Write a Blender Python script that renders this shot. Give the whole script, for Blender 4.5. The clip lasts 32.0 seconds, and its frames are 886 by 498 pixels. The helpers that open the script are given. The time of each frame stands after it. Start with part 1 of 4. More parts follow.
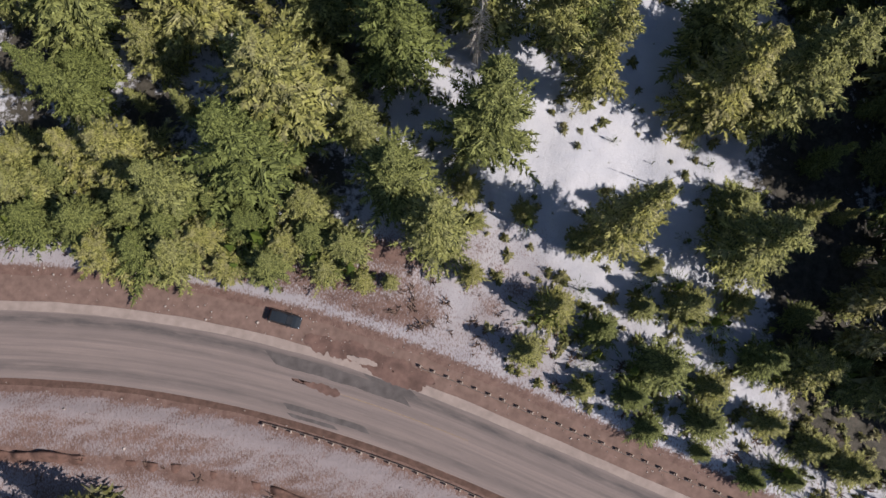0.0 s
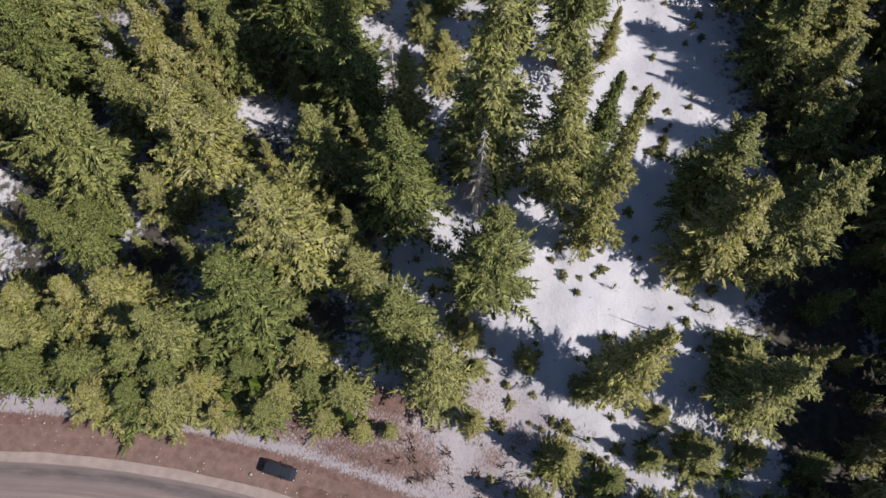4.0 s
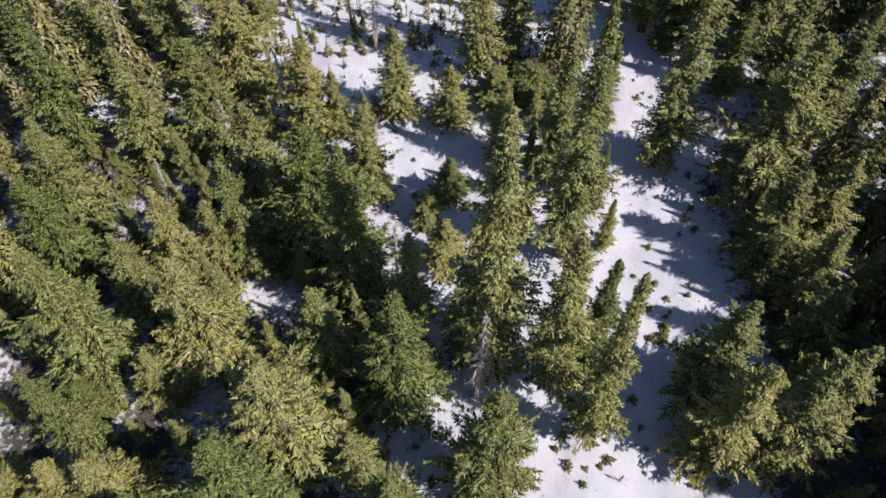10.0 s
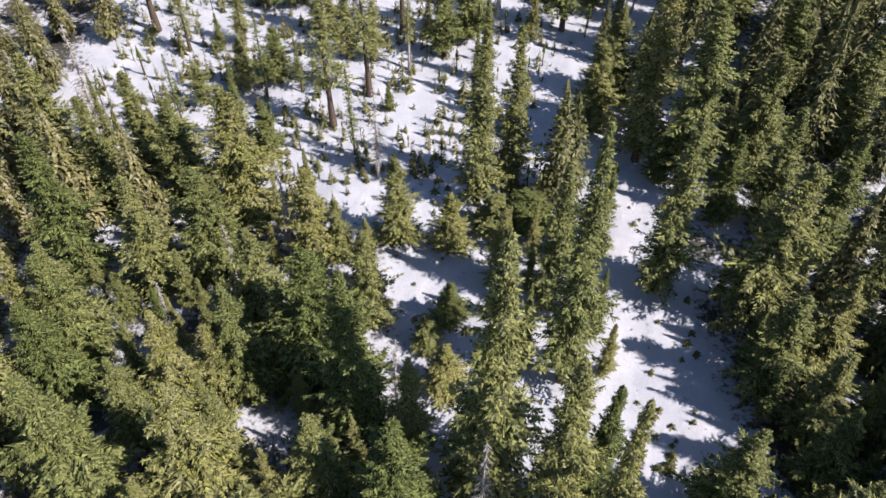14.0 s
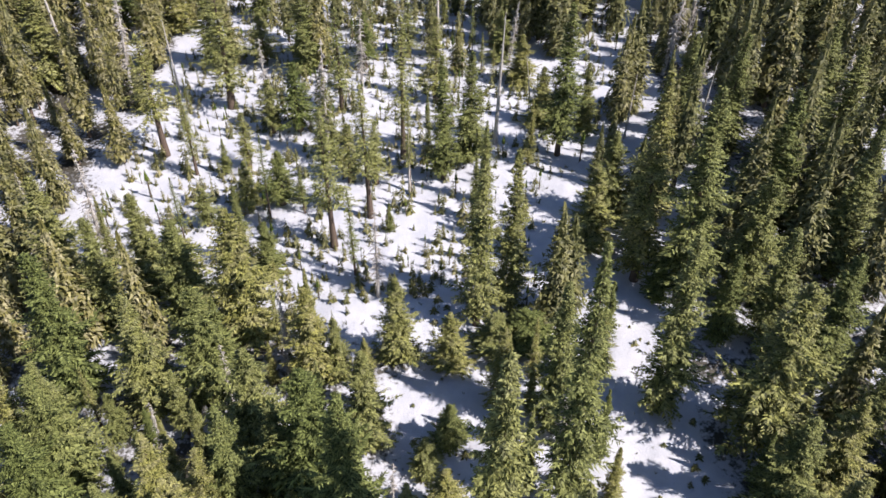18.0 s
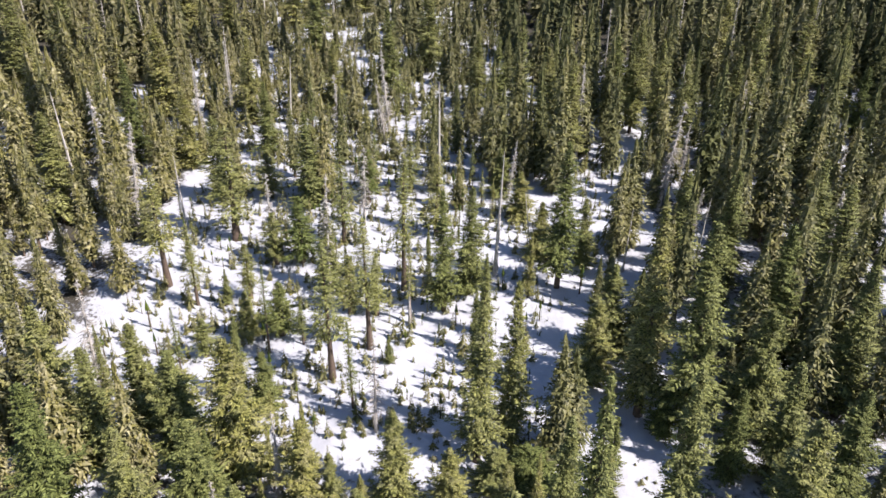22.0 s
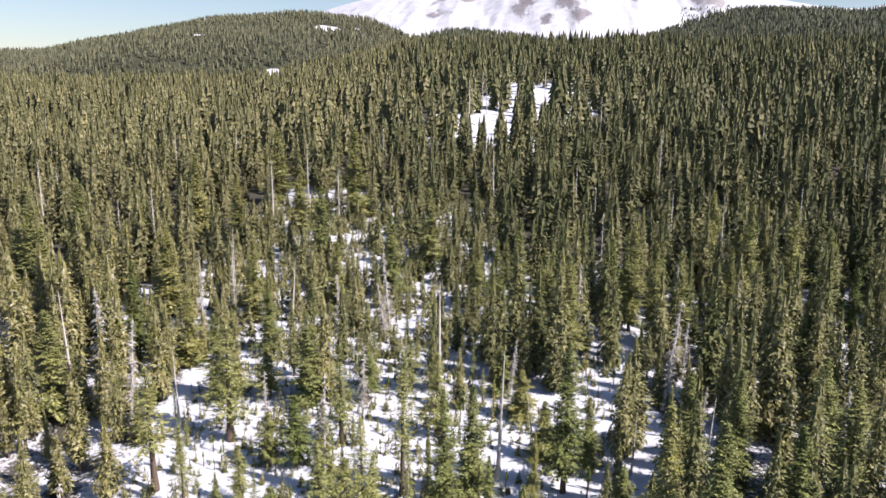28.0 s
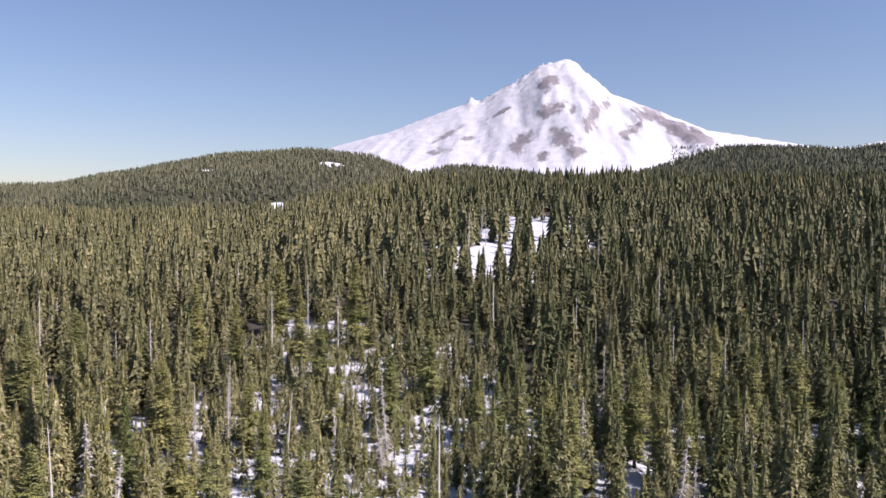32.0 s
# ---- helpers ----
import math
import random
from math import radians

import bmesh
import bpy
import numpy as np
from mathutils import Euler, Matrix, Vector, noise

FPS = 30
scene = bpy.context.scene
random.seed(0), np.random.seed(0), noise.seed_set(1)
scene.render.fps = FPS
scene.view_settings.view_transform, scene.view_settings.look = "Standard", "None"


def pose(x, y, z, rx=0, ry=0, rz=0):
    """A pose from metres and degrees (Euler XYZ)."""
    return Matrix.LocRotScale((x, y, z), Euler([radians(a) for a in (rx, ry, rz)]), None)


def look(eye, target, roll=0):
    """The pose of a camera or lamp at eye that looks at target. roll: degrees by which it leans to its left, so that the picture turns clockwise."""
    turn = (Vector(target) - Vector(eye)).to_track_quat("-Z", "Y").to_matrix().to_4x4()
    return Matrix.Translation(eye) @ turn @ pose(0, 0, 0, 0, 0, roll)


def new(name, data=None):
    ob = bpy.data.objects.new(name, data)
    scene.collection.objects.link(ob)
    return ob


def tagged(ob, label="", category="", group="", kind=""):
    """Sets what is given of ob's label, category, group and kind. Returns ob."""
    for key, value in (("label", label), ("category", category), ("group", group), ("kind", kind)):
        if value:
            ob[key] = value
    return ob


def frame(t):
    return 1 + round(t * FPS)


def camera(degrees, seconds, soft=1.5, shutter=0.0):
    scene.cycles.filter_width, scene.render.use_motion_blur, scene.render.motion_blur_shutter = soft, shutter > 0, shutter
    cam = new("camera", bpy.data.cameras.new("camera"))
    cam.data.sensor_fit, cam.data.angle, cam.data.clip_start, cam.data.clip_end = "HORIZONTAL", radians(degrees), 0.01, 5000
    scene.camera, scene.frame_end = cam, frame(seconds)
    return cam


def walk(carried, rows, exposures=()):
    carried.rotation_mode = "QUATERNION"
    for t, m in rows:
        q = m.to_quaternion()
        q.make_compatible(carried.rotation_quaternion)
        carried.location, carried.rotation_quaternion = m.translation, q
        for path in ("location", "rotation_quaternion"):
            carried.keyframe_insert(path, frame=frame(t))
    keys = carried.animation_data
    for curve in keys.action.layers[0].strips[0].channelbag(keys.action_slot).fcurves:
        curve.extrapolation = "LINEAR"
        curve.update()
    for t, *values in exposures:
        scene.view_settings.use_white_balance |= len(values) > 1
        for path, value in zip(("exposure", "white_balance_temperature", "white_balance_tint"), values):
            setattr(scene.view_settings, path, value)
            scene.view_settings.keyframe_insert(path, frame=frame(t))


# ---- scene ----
# Camera: a drone that hovers over a mountain road and tilts from straight down to the horizon.
EYE = 105.0
cam = camera(61.4, 32.0)
ROWS = [
    (0.0, 8.79, 0.19, -0.79),
    (0.5, 10.20, 0.20, -0.77),
    (1.0, 11.62, 0.20, -0.74),
    (1.5, 13.01, 0.19, -0.73),
    (2.0, 14.41, 0.21, -0.76),
    (2.5, 15.81, 0.23, -0.77),
    (3.0, 17.25, 0.23, -0.78),
    (3.5, 18.67, 0.24, -0.76),
    (5.5, 23.54, 0.17, -0.60),
    (6.0, 24.69, 0.15, -0.53),
    (6.5, 25.84, 0.14, -0.46),
    (7.0, 27.00, 0.13, -0.42),
    (7.5, 28.16, 0.09, -0.35),
    (8.0, 29.32, 0.07, -0.28),
    (8.5, 30.50, 0.06, -0.22),
    (9.0, 31.69, 0.07, -0.17),
    (9.5, 32.87, 0.04, -0.12),
    (10.0, 34.07, 0.02, -0.09),
    (10.5, 35.27, 0.00, -0.08),
    (11.0, 36.47, -0.01, -0.08),
    (11.5, 37.67, -0.02, -0.07),
    (12.0, 38.87, -0.03, -0.05),
    (12.5, 40.07, -0.04, -0.03),
    (13.0, 41.26, -0.03, -0.01),
    (13.5, 42.43, -0.04, -0.00),
    (14.0, 43.60, -0.06, 0.02),
    (14.5, 44.71, -0.05, 0.02),
    (16.5, 49.35, -0.02, -0.02),
    (17.0, 50.47, -0.02, -0.04),
    (17.5, 51.60, -0.02, -0.04),
    (18.0, 52.76, -0.06, -0.03),
    (18.5, 53.98, -0.12, 0.01),
    (19.0, 55.19, -0.17, 0.05),
    (19.5, 56.44, -0.22, 0.08),
    (20.0, 57.69, -0.23, 0.08),
    (20.5, 58.99, -0.25, 0.08),
    (21.0, 60.32, -0.27, 0.12),
    (21.5, 61.60, -0.33, 0.15),
    (22.0, 62.84, -0.36, 0.17),
    (22.5, 64.07, -0.38, 0.19),
    (23.0, 65.34, -0.41, 0.19),
    (23.5, 66.59, -0.44, 0.19),
    (24.0, 67.84, -0.47, 0.19),
    (24.5, 69.10, -0.48, 0.22),
    (25.0, 70.35, -0.51, 0.22),
    (25.5, 71.60, -0.52, 0.23),
    (27.5, 76.68, -0.37, 0.20),
    (28.0, 77.96, -0.35, 0.19),
    (28.5, 79.23, -0.32, 0.20),
    (29.0, 80.50, -0.33, 0.18),
    (29.5, 81.74, -0.37, 0.17),
    (30.0, 82.99, -0.39, 0.15),
    (30.5, 84.23, -0.39, 0.15),
    (31.0, 85.47, -0.41, 0.16),
    (31.5, 86.74, -0.44, 0.17),
    (32.0, 88.00, -0.48, 0.19),
]
walk(cam, [(t, pose(0, 0, EYE, rx, ry, rz)) for t, rx, ry, rz in ROWS],
     [(0.0, -0.05, 6450, 18), (6.0, 0.08, 6350, 20), (14.0, 0.36, 6250, 20), (20.0, 0.60, 6300, 20), (25.0, 0.78, 6300, 20), (28.0, 0.84, 6300, 22), (30.0, 0.74, 6250, 25), (32.0, 0.62, 6200, 29)])

# World, sun and exposure: clear day, sun to the right and behind.
SUN_DIR = Vector((0.913, -0.407, 1.0)).normalized()
world = bpy.data.worlds.new("sky")
scene.world = world
world.use_nodes = True
wn = world.node_tree
sky = wn.nodes.new("ShaderNodeTexSky")
sky.sky_type = "NISHITA"
sky.sun_disc = False
sky.sun_elevation = math.asin(SUN_DIR.z)
sky.sun_rotation = math.atan2(SUN_DIR.x, SUN_DIR.y)
sky.altitude = 800
sky.air_density = 1.3
sky.dust_density = 0.7
sky.ozone_density = 3.0
wn.links.new(sky.outputs[0], wn.nodes["Background"].inputs[0])
wn.nodes["Background"].inputs[1].default_value = 0.071
sun = new("sun", bpy.data.lights.new("sun", "SUN"))
sun.data.energy = 4.8
sun.data.angle = radians(0.53)
sun.data.color = (1.0, 0.95, 0.87)
sun.matrix_world = look(SUN_DIR * 300, (0, 0, 0))


# ---- materials ----
def mat(name, rough=0.8):
    m = bpy.data.materials.new(name)
    m.use_nodes = True
    nt = m.node_tree
    b = nt.nodes["Principled BSDF"]
    b.inputs["Roughness"].default_value = rough
    b.inputs["Specular IOR Level"].default_value = 0.25
    return m, nt, b


def node(nt, kind, **values):
    n = nt.nodes.new(kind)
    for k, v in values.items():
        n.inputs[k.replace("_", " ")].default_value = v
    return n


def noise_tex(nt, scale, detail=4.0, rough=0.55, coord="Object", stretch=None):
    tc = nt.nodes.new("ShaderNodeTexCoord")
    n = node(nt, "ShaderNodeTexNoise", Scale=scale, Detail=detail, Roughness=rough)
    if stretch:
        mp = nt.nodes.new("ShaderNodeMapping")
        mp.inputs["Scale"].default_value = stretch
        nt.links.new(tc.outputs[coord], mp.inputs[0])
        nt.links.new(mp.outputs[0], n.inputs["Vector"])
    else:
        nt.links.new(tc.outputs[coord], n.inputs["Vector"])
    return n


def ramp(nt, src, stops):
    r = nt.nodes.new("ShaderNodeValToRGB")
    el = r.color_ramp.elements
    while len(el) < len(stops):
        el.new(0.5)
    for e, (p, c) in zip(el, stops):
        e.position = p
        e.color = (*c, 1) if len(c) == 3 else c
    nt.links.new(src, r.inputs[0])
    return r


def mix(nt, fac, a, b, mode="MIX"):
    m = nt.nodes.new("ShaderNodeMix")
    m.data_type = "RGBA"
    m.blend_type = mode
    for sock, v in ((m.inputs[0], fac), (m.inputs[6], a), (m.inputs[7], b)):
        if isinstance(v, (int, float)):
            sock.default_value = v
        elif isinstance(v, tuple):
            sock.default_value = (*v, 1)
        else:
            nt.links.new(v, sock)
    return m.outputs[2]


def bump(nt, b, src, strength, dist):
    n = nt.nodes.new("ShaderNodeBump")
    n.inputs["Strength"].default_value = strength
    n.inputs["Distance"].default_value = dist
    nt.links.new(src, n.inputs["Height"])
    nt.links.new(n.outputs[0], b.inputs["Normal"])


def attr(nt, name):
    a = nt.nodes.new("ShaderNodeAttribute")
    a.attribute_name = name
    return a.outputs["Fac"]


def math_node(nt, op, a, b):
    m = nt.nodes.new("ShaderNodeMath")
    m.operation = op
    for i, v in enumerate((a, b)):
        if isinstance(v, (int, float)):
            m.inputs[i].default_value = v
        else:
            nt.links.new(v, m.inputs[i])
    return m.outputs[0]


def plain(name, colour, rough=0.8, var=0.25, scale=3.0, metal=0.0, bump_by=0.0):
    m, nt, b = mat(name, rough)
    n = noise_tex(nt, scale)
    lo = tuple(c * (1 - var) for c in colour)
    hi = tuple(min(1, c * (1 + var)) for c in colour)
    r = ramp(nt, n.outputs[0], [(0.3, lo), (0.7, hi)])
    nt.links.new(r.outputs[0], b.inputs["Base Color"])
    b.inputs["Metallic"].default_value = metal
    if bump_by:
        bump(nt, b, n.outputs[0], 0.6, bump_by)
    return m


def foliage(name, dark, light, grey, per_object):
    m, nt, b = mat(name, 0.7)
    geo = nt.nodes.new("ShaderNodeNewGeometry")
    if per_object:
        tint = nt.nodes.new("ShaderNodeObjectInfo").outputs["Random"]
    else:
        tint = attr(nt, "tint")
    leaf = ramp(nt, geo.outputs["Random Per Island"], [(0.0, dark), (1.0, light)]).outputs[0]
    old = ramp(nt, geo.outputs["Random Per Island"], [(0.0, tuple(c * 0.6 for c in grey)), (1.0, grey)]).outputs[0]
    big = noise_tex(nt, 0.6, 3.0)
    patch = ramp(nt, big.outputs[0], [(0.45, (0, 0, 0)), (0.70, (1, 1, 1))]).outputs[0]
    greyness = math_node(nt, "MULTIPLY", patch, math_node(nt, "POWER", tint, 1.3))
    col = mix(nt, math_node(nt, "MULTIPLY", greyness, 0.85), leaf, old)
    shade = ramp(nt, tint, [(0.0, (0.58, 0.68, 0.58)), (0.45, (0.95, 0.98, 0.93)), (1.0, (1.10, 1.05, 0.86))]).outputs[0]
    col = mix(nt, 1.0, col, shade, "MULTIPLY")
    nt.links.new(col, b.inputs["Base Color"])
    tr = nt.nodes.new("ShaderNodeBsdfTranslucent")
    nt.links.new(mix(nt, 1.0, col, (1.0, 1.0, 0.55), "MULTIPLY"), tr.inputs[0])
    ms = nt.nodes.new("ShaderNodeMixShader")
    ms.inputs[0].default_value = 0.04
    nt.links.new(b.outputs[0], ms.inputs[1])
    nt.links.new(tr.outputs[0], ms.inputs[2])
    nt.links.new(ms.outputs[0], nt.nodes["Material Output"].inputs[0])
    return m


FIR = foliage("fir_needles", (0.026, 0.036, 0.010), (0.40, 0.40, 0.135), (0.43, 0.415, 0.26), True)
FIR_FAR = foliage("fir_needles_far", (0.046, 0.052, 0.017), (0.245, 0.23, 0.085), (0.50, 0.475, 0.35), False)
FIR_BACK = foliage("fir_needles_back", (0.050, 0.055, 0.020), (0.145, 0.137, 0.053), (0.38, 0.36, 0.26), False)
# greyed, low-contrast needles: the distant hill's haze is painted into the colour
FIR_HAZED = foliage("fir_needles_hazed", (0.062, 0.072, 0.045), (0.15, 0.15, 0.095), (0.21, 0.205, 0.15), False)
YOUNG = foliage("young_fir_needles", (0.05, 0.085, 0.015), (0.16, 0.20, 0.035), (0.20, 0.21, 0.09), True)
BARK = plain("fir_bark", (0.13, 0.095, 0.07), 0.9, 0.4, 6.0, bump_by=0.05)
DEADWOOD = plain("bleached_deadwood", (0.52, 0.48, 0.43), 0.9, 0.3, 5.0, bump_by=0.03)
LOGWOOD = plain("fallen_log_bark", (0.12, 0.10, 0.085), 0.9, 0.4, 5.0, bump_by=0.03)
TWIG = plain("bare_twig", (0.16, 0.11, 0.085), 0.9, 0.3, 5.0)


def snow_material():
    m, nt, b = mat("snow_ground", 0.65)
    fine = noise_tex(nt, 1.4, 6.0, 0.7)
    mid = noise_tex(nt, 0.22, 4.0)
    speck = noise_tex(nt, 3.2, 7.0, 0.72, stretch=(1.5, 0.8, 1.0))
    snow = ramp(nt, mid.outputs[0], [(0.3, (0.50, 0.515, 0.555)), (0.65, (0.61, 0.615, 0.64))]).outputs[0]
    litter_n = noise_tex(nt, 2.6, 5.0, 0.75)
    litter = ramp(nt, litter_n.outputs[0], [(0.60, (0, 0, 0)), (0.72, (1, 1, 1))]).outputs[0]
    snow = mix(nt, math_node(nt, "MULTIPLY", litter, 0.45), snow, (0.20, 0.17, 0.13))
    soil_n = noise_tex(nt, 0.9, 6.0, 0.7)
    soil = ramp(nt, soil_n.outputs[0], [(0.3, (0.12, 0.072, 0.056)), (0.7, (0.24, 0.155, 0.125))]).outputs[0]
    snow = mix(nt, attr(nt, "dirty"), snow, (0.255, 0.205, 0.195))
    # woods: a floor of shed needles and old snow, darkened to paint in the trees' shade
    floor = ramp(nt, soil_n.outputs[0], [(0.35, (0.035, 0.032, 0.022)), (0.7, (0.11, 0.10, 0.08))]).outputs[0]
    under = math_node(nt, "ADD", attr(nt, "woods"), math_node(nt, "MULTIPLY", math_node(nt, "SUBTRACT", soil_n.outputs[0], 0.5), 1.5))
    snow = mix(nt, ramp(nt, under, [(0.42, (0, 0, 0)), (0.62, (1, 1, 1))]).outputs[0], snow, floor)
    # bare: how much of the snow has melted to soil there
    edge = math_node(nt, "ADD", attr(nt, "bare"), math_node(nt, "MULTIPLY", math_node(nt, "SUBTRACT", speck.outputs[0], 0.5), 1.7))
    mask = ramp(nt, edge, [(0.36, (0, 0, 0)), (0.64, (1, 1, 1))]).outputs[0]
    nt.links.new(mix(nt, mask, snow, soil), b.inputs["Base Color"])
    bump(nt, b, math_node(nt, "ADD", fine.outputs[0], mid.outputs[0]), 0.55, 0.25)
    return m


SNOW = snow_material()


# ---- the lie of the land ----
def ss(a, b, x):
    u = np.clip((np.asarray(x, float) - a) / (b - a), 0, 1)
    return u * u * (3 - 2 * u)


def soft(x, w):
    return w * np.logaddexp(0, np.asarray(x, float) / w)


def road_y(x):
    """The road's centre line."""
    x = np.asarray(x, float)
    q = np.clip(x, -75, 5)
    y = 4.35 - 0.1254 * (q + 62) - 0.00306 * (q + 62) * (q + 30.5)
    return y + np.where(x > 5, -0.44 * (x - 5), 0) + np.where(x < -75, 0.05 * (x + 75), 0)


def wave(x, y, s, seed):
    rng = np.random.RandomState(seed)
    out = 0
    for k in range(6):
        a, p, f = rng.uniform(0, 6.28), rng.uniform(0, 6.28), rng.uniform(0.6, 1.6) / s
        out = out + np.sin((x * math.cos(a) + y * math.sin(a)) * f * 6.28 + p)
    return out / 6


def land(x, y):
    """Height of the ground in metres."""
    x, y = np.asarray(x, float), np.asarray(y, float)
    z = 0.112 * (soft(y - 90, 50) - soft(y - 1150, 40)) + 0.055 * (soft(y - 430, 60) - soft(y - 1150, 40)) - 60 * ss(30, -330, x) * ss(150, 1150, y)
    z = z - 0.22 * soft(y - 1200, 40)
    z = np.maximum(z, -160 + 0 * z)
    off = y - road_y(x)
    rough = ss(9, 24, np.abs(off))
    z = z + rough * (0.9 * wave(x, y, 45, 3) + 0.35 * wave(x, y, 11, 4) + 0.12 * wave(x, y, 4, 5))
    z = z + 0.8 * np.exp(-((off - 13.0) / 2.2) ** 2) * ss(-22, -8, x) + 0.9 * np.exp(-((off + 9.5) / 1.6) ** 2)
    z = z - 1.2 * ss(-17, -24, off)
    return z + ss(300, 900, y) * 9 * wave(x, y, 420, 8)


def raw_mesh(name, verts, faces, materials=(), smooth=False):
    """A mesh from arrays of corners (n x 3) and of faces (n x 3 or n x 4)."""
    me = bpy.data.meshes.new(name)
    verts, faces = np.asarray(verts, np.float32), np.asarray(faces, np.int32)
    k = faces.shape[1]
    me.vertices.add(len(verts))
    me.vertices.foreach_set("co", verts.ravel())
    me.loops.add(faces.size)
    me.loops.foreach_set("vertex_index", faces.ravel())
    me.polygons.add(len(faces))
    me.polygons.foreach_set("loop_start", np.arange(0, faces.size, k, dtype=np.int32))
    if smooth:
        me.polygons.foreach_set("use_smooth", np.ones(len(faces), bool))
    me.update(calc_edges=True)
    for m in materials:
        me.materials.append(m)
    return me


def float_attr(me, name, values):
    a = me.attributes.new(name, "FLOAT", "POINT")
    a.data.foreach_set("value", np.asarray(values, np.float32))


def grid_faces(nx, ny):
    i, j = np.meshgrid(np.arange(nx - 1), np.arange(ny - 1))
    a = (j * nx + i).ravel()
    return np.stack([a, a + 1, a + nx + 1, a + nx], 1)


def spaced(lo, hi, near_lo, near_hi, step, grow):
    xs = list(np.arange(near_lo, near_hi, step))
    d, x = step, near_hi
    while x < hi:
        xs.append(x)
        d *= grow
        x += d
    xs.append(hi)
    d, x = step * grow, near_lo - step * grow
    while x > lo:
        xs.insert(0, x)
        d *= grow
        x -= d
    xs.insert(0, lo)
    return np.array(xs)


def part(name, me, parent, label=""):
    ob = new(name, me)
    ob.parent = parent
    if label:
        ob["label"] = label
    return ob


gx, gy = spaced(-4700, 4700, -75, 75, 0.8, 1.07), spaced(-1500, 4900, -32, 120, 0.8, 1.06)
GX, GY = np.meshgrid(gx, gy)
gz = land(GX, GY)
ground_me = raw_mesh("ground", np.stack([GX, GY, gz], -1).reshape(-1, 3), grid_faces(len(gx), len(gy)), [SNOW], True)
OFF = GY - road_y(GX)
bare = 0.95 * ss(11.5, 9.5, OFF) * ss(-8, -6.5, OFF)
bare = np.maximum(bare, (0.50 + 0.16 * wave(GX, GY, 14, 41) + 0.22 * wave(GX, OFF * 6, 7, 44)) * ss(-15.5, -14.5, OFF) * ss(-5, -7, OFF) - 0.20 * np.exp(-((OFF + 9.0) / 1.1) ** 2))
bare = np.maximum(bare, (0.85 + 0.3 * wave(GX, GY, 11, 46)) * np.exp(-((OFF + 15.6) / 1.9) ** 2))
bare = np.maximum(bare, (0.46 + 0.25 * wave(GX, GY, 8, 42)) * ss(-34, -24, OFF) * ss(-14, -17, OFF))
bare = np.maximum(bare, (0.62 + 0.25 * wave(GX, GY, 9, 43)) * ss(24, 18, OFF) * ss(10.5, 12.5, OFF) * ss(-60, -46, GX) * ss(6, -4, GX))
bare = np.maximum(bare, 0.38 * ss(17, 14, OFF) * ss(9, 11, OFF) * ss(-24, -19, GX))
bare = np.maximum(bare, 0.30 * ss(14, 11, OFF) * ss(9, 10, OFF) * ss(-40, -48, GX))
bare = np.maximum(bare, 0.85 * np.exp(-(((GX + 9) / 12) ** 2 + ((GY - 13.5 + 0.25 * GX) / 3.5) ** 2) * 1.3))
bare = np.maximum(bare, (0.20 + 0.18 * ss(24, 8, GX) + 0.22 * wave(GX, GY, 6, 47)) * ss(36, 28, OFF) * ss(12, 14, OFF) * ss(-6, 6, GX))
bare = np.maximum(bare, 0.42 * np.exp(-(((GX + 2) / 26) ** 2 + ((GY - 17) / 6) ** 2)))
float_attr(ground_me, "bare", bare.ravel())
float_attr(ground_me, "dirty", (0.85 * ss(-40, -15, OFF) * ss(-4, -7, OFF) + 0.6 * ss(17, 12, OFF) * ss(7, 9, OFF) * (1 - ss(-14, -4, GX)) + (0.14 + 0.42 * ss(24, 8, GX) + 0.2 * wave(GX, GY, 9, 48)) * ss(40, 24, OFF) * ss(8, 11, OFF) * ss(-14, -4, GX)).ravel())
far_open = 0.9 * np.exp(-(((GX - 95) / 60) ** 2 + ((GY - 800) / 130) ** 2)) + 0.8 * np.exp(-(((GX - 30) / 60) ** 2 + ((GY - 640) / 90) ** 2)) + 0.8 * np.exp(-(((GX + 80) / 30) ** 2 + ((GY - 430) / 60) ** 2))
# litter plus painted shade between the near firs, strongest on the right
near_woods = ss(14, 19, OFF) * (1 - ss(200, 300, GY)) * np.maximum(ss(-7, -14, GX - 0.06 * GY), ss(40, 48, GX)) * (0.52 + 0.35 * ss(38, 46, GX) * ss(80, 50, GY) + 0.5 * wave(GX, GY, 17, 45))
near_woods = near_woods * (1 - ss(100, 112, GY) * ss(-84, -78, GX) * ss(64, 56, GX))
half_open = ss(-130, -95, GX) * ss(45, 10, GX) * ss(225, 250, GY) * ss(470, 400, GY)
# dark floor that paints shade into the gaps of the far woods
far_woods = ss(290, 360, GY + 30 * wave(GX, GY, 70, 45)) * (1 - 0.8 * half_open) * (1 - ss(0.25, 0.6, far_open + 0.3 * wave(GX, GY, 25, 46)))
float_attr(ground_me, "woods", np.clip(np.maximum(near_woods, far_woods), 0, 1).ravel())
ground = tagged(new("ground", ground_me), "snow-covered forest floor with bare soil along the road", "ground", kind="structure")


# ---- the road ----
def strip(name, lo, hi, lift, xs, n, material, label, category, thick=0.05, wob=0.0, seed=1):
    """A band along the road between two distances from its centre line."""
    rows = []
    for i in range(n + 1):
        u = i / n
        d = lo + (hi - lo) * u + (wob * wave(xs, 0 * xs + i * 7, 9, seed + i) if i in (0, n) else 0)
        y = road_y(xs) + d
        rows.append(np.stack([xs, y, land(xs, y) + lift - (thick if i in (0, n) else 0)], -1))
    v = np.concatenate(rows)
    me = raw_mesh(name, v, grid_faces(len(xs), n + 1), [material], True)
    return tagged(new(name, me), label, category, kind="structure")


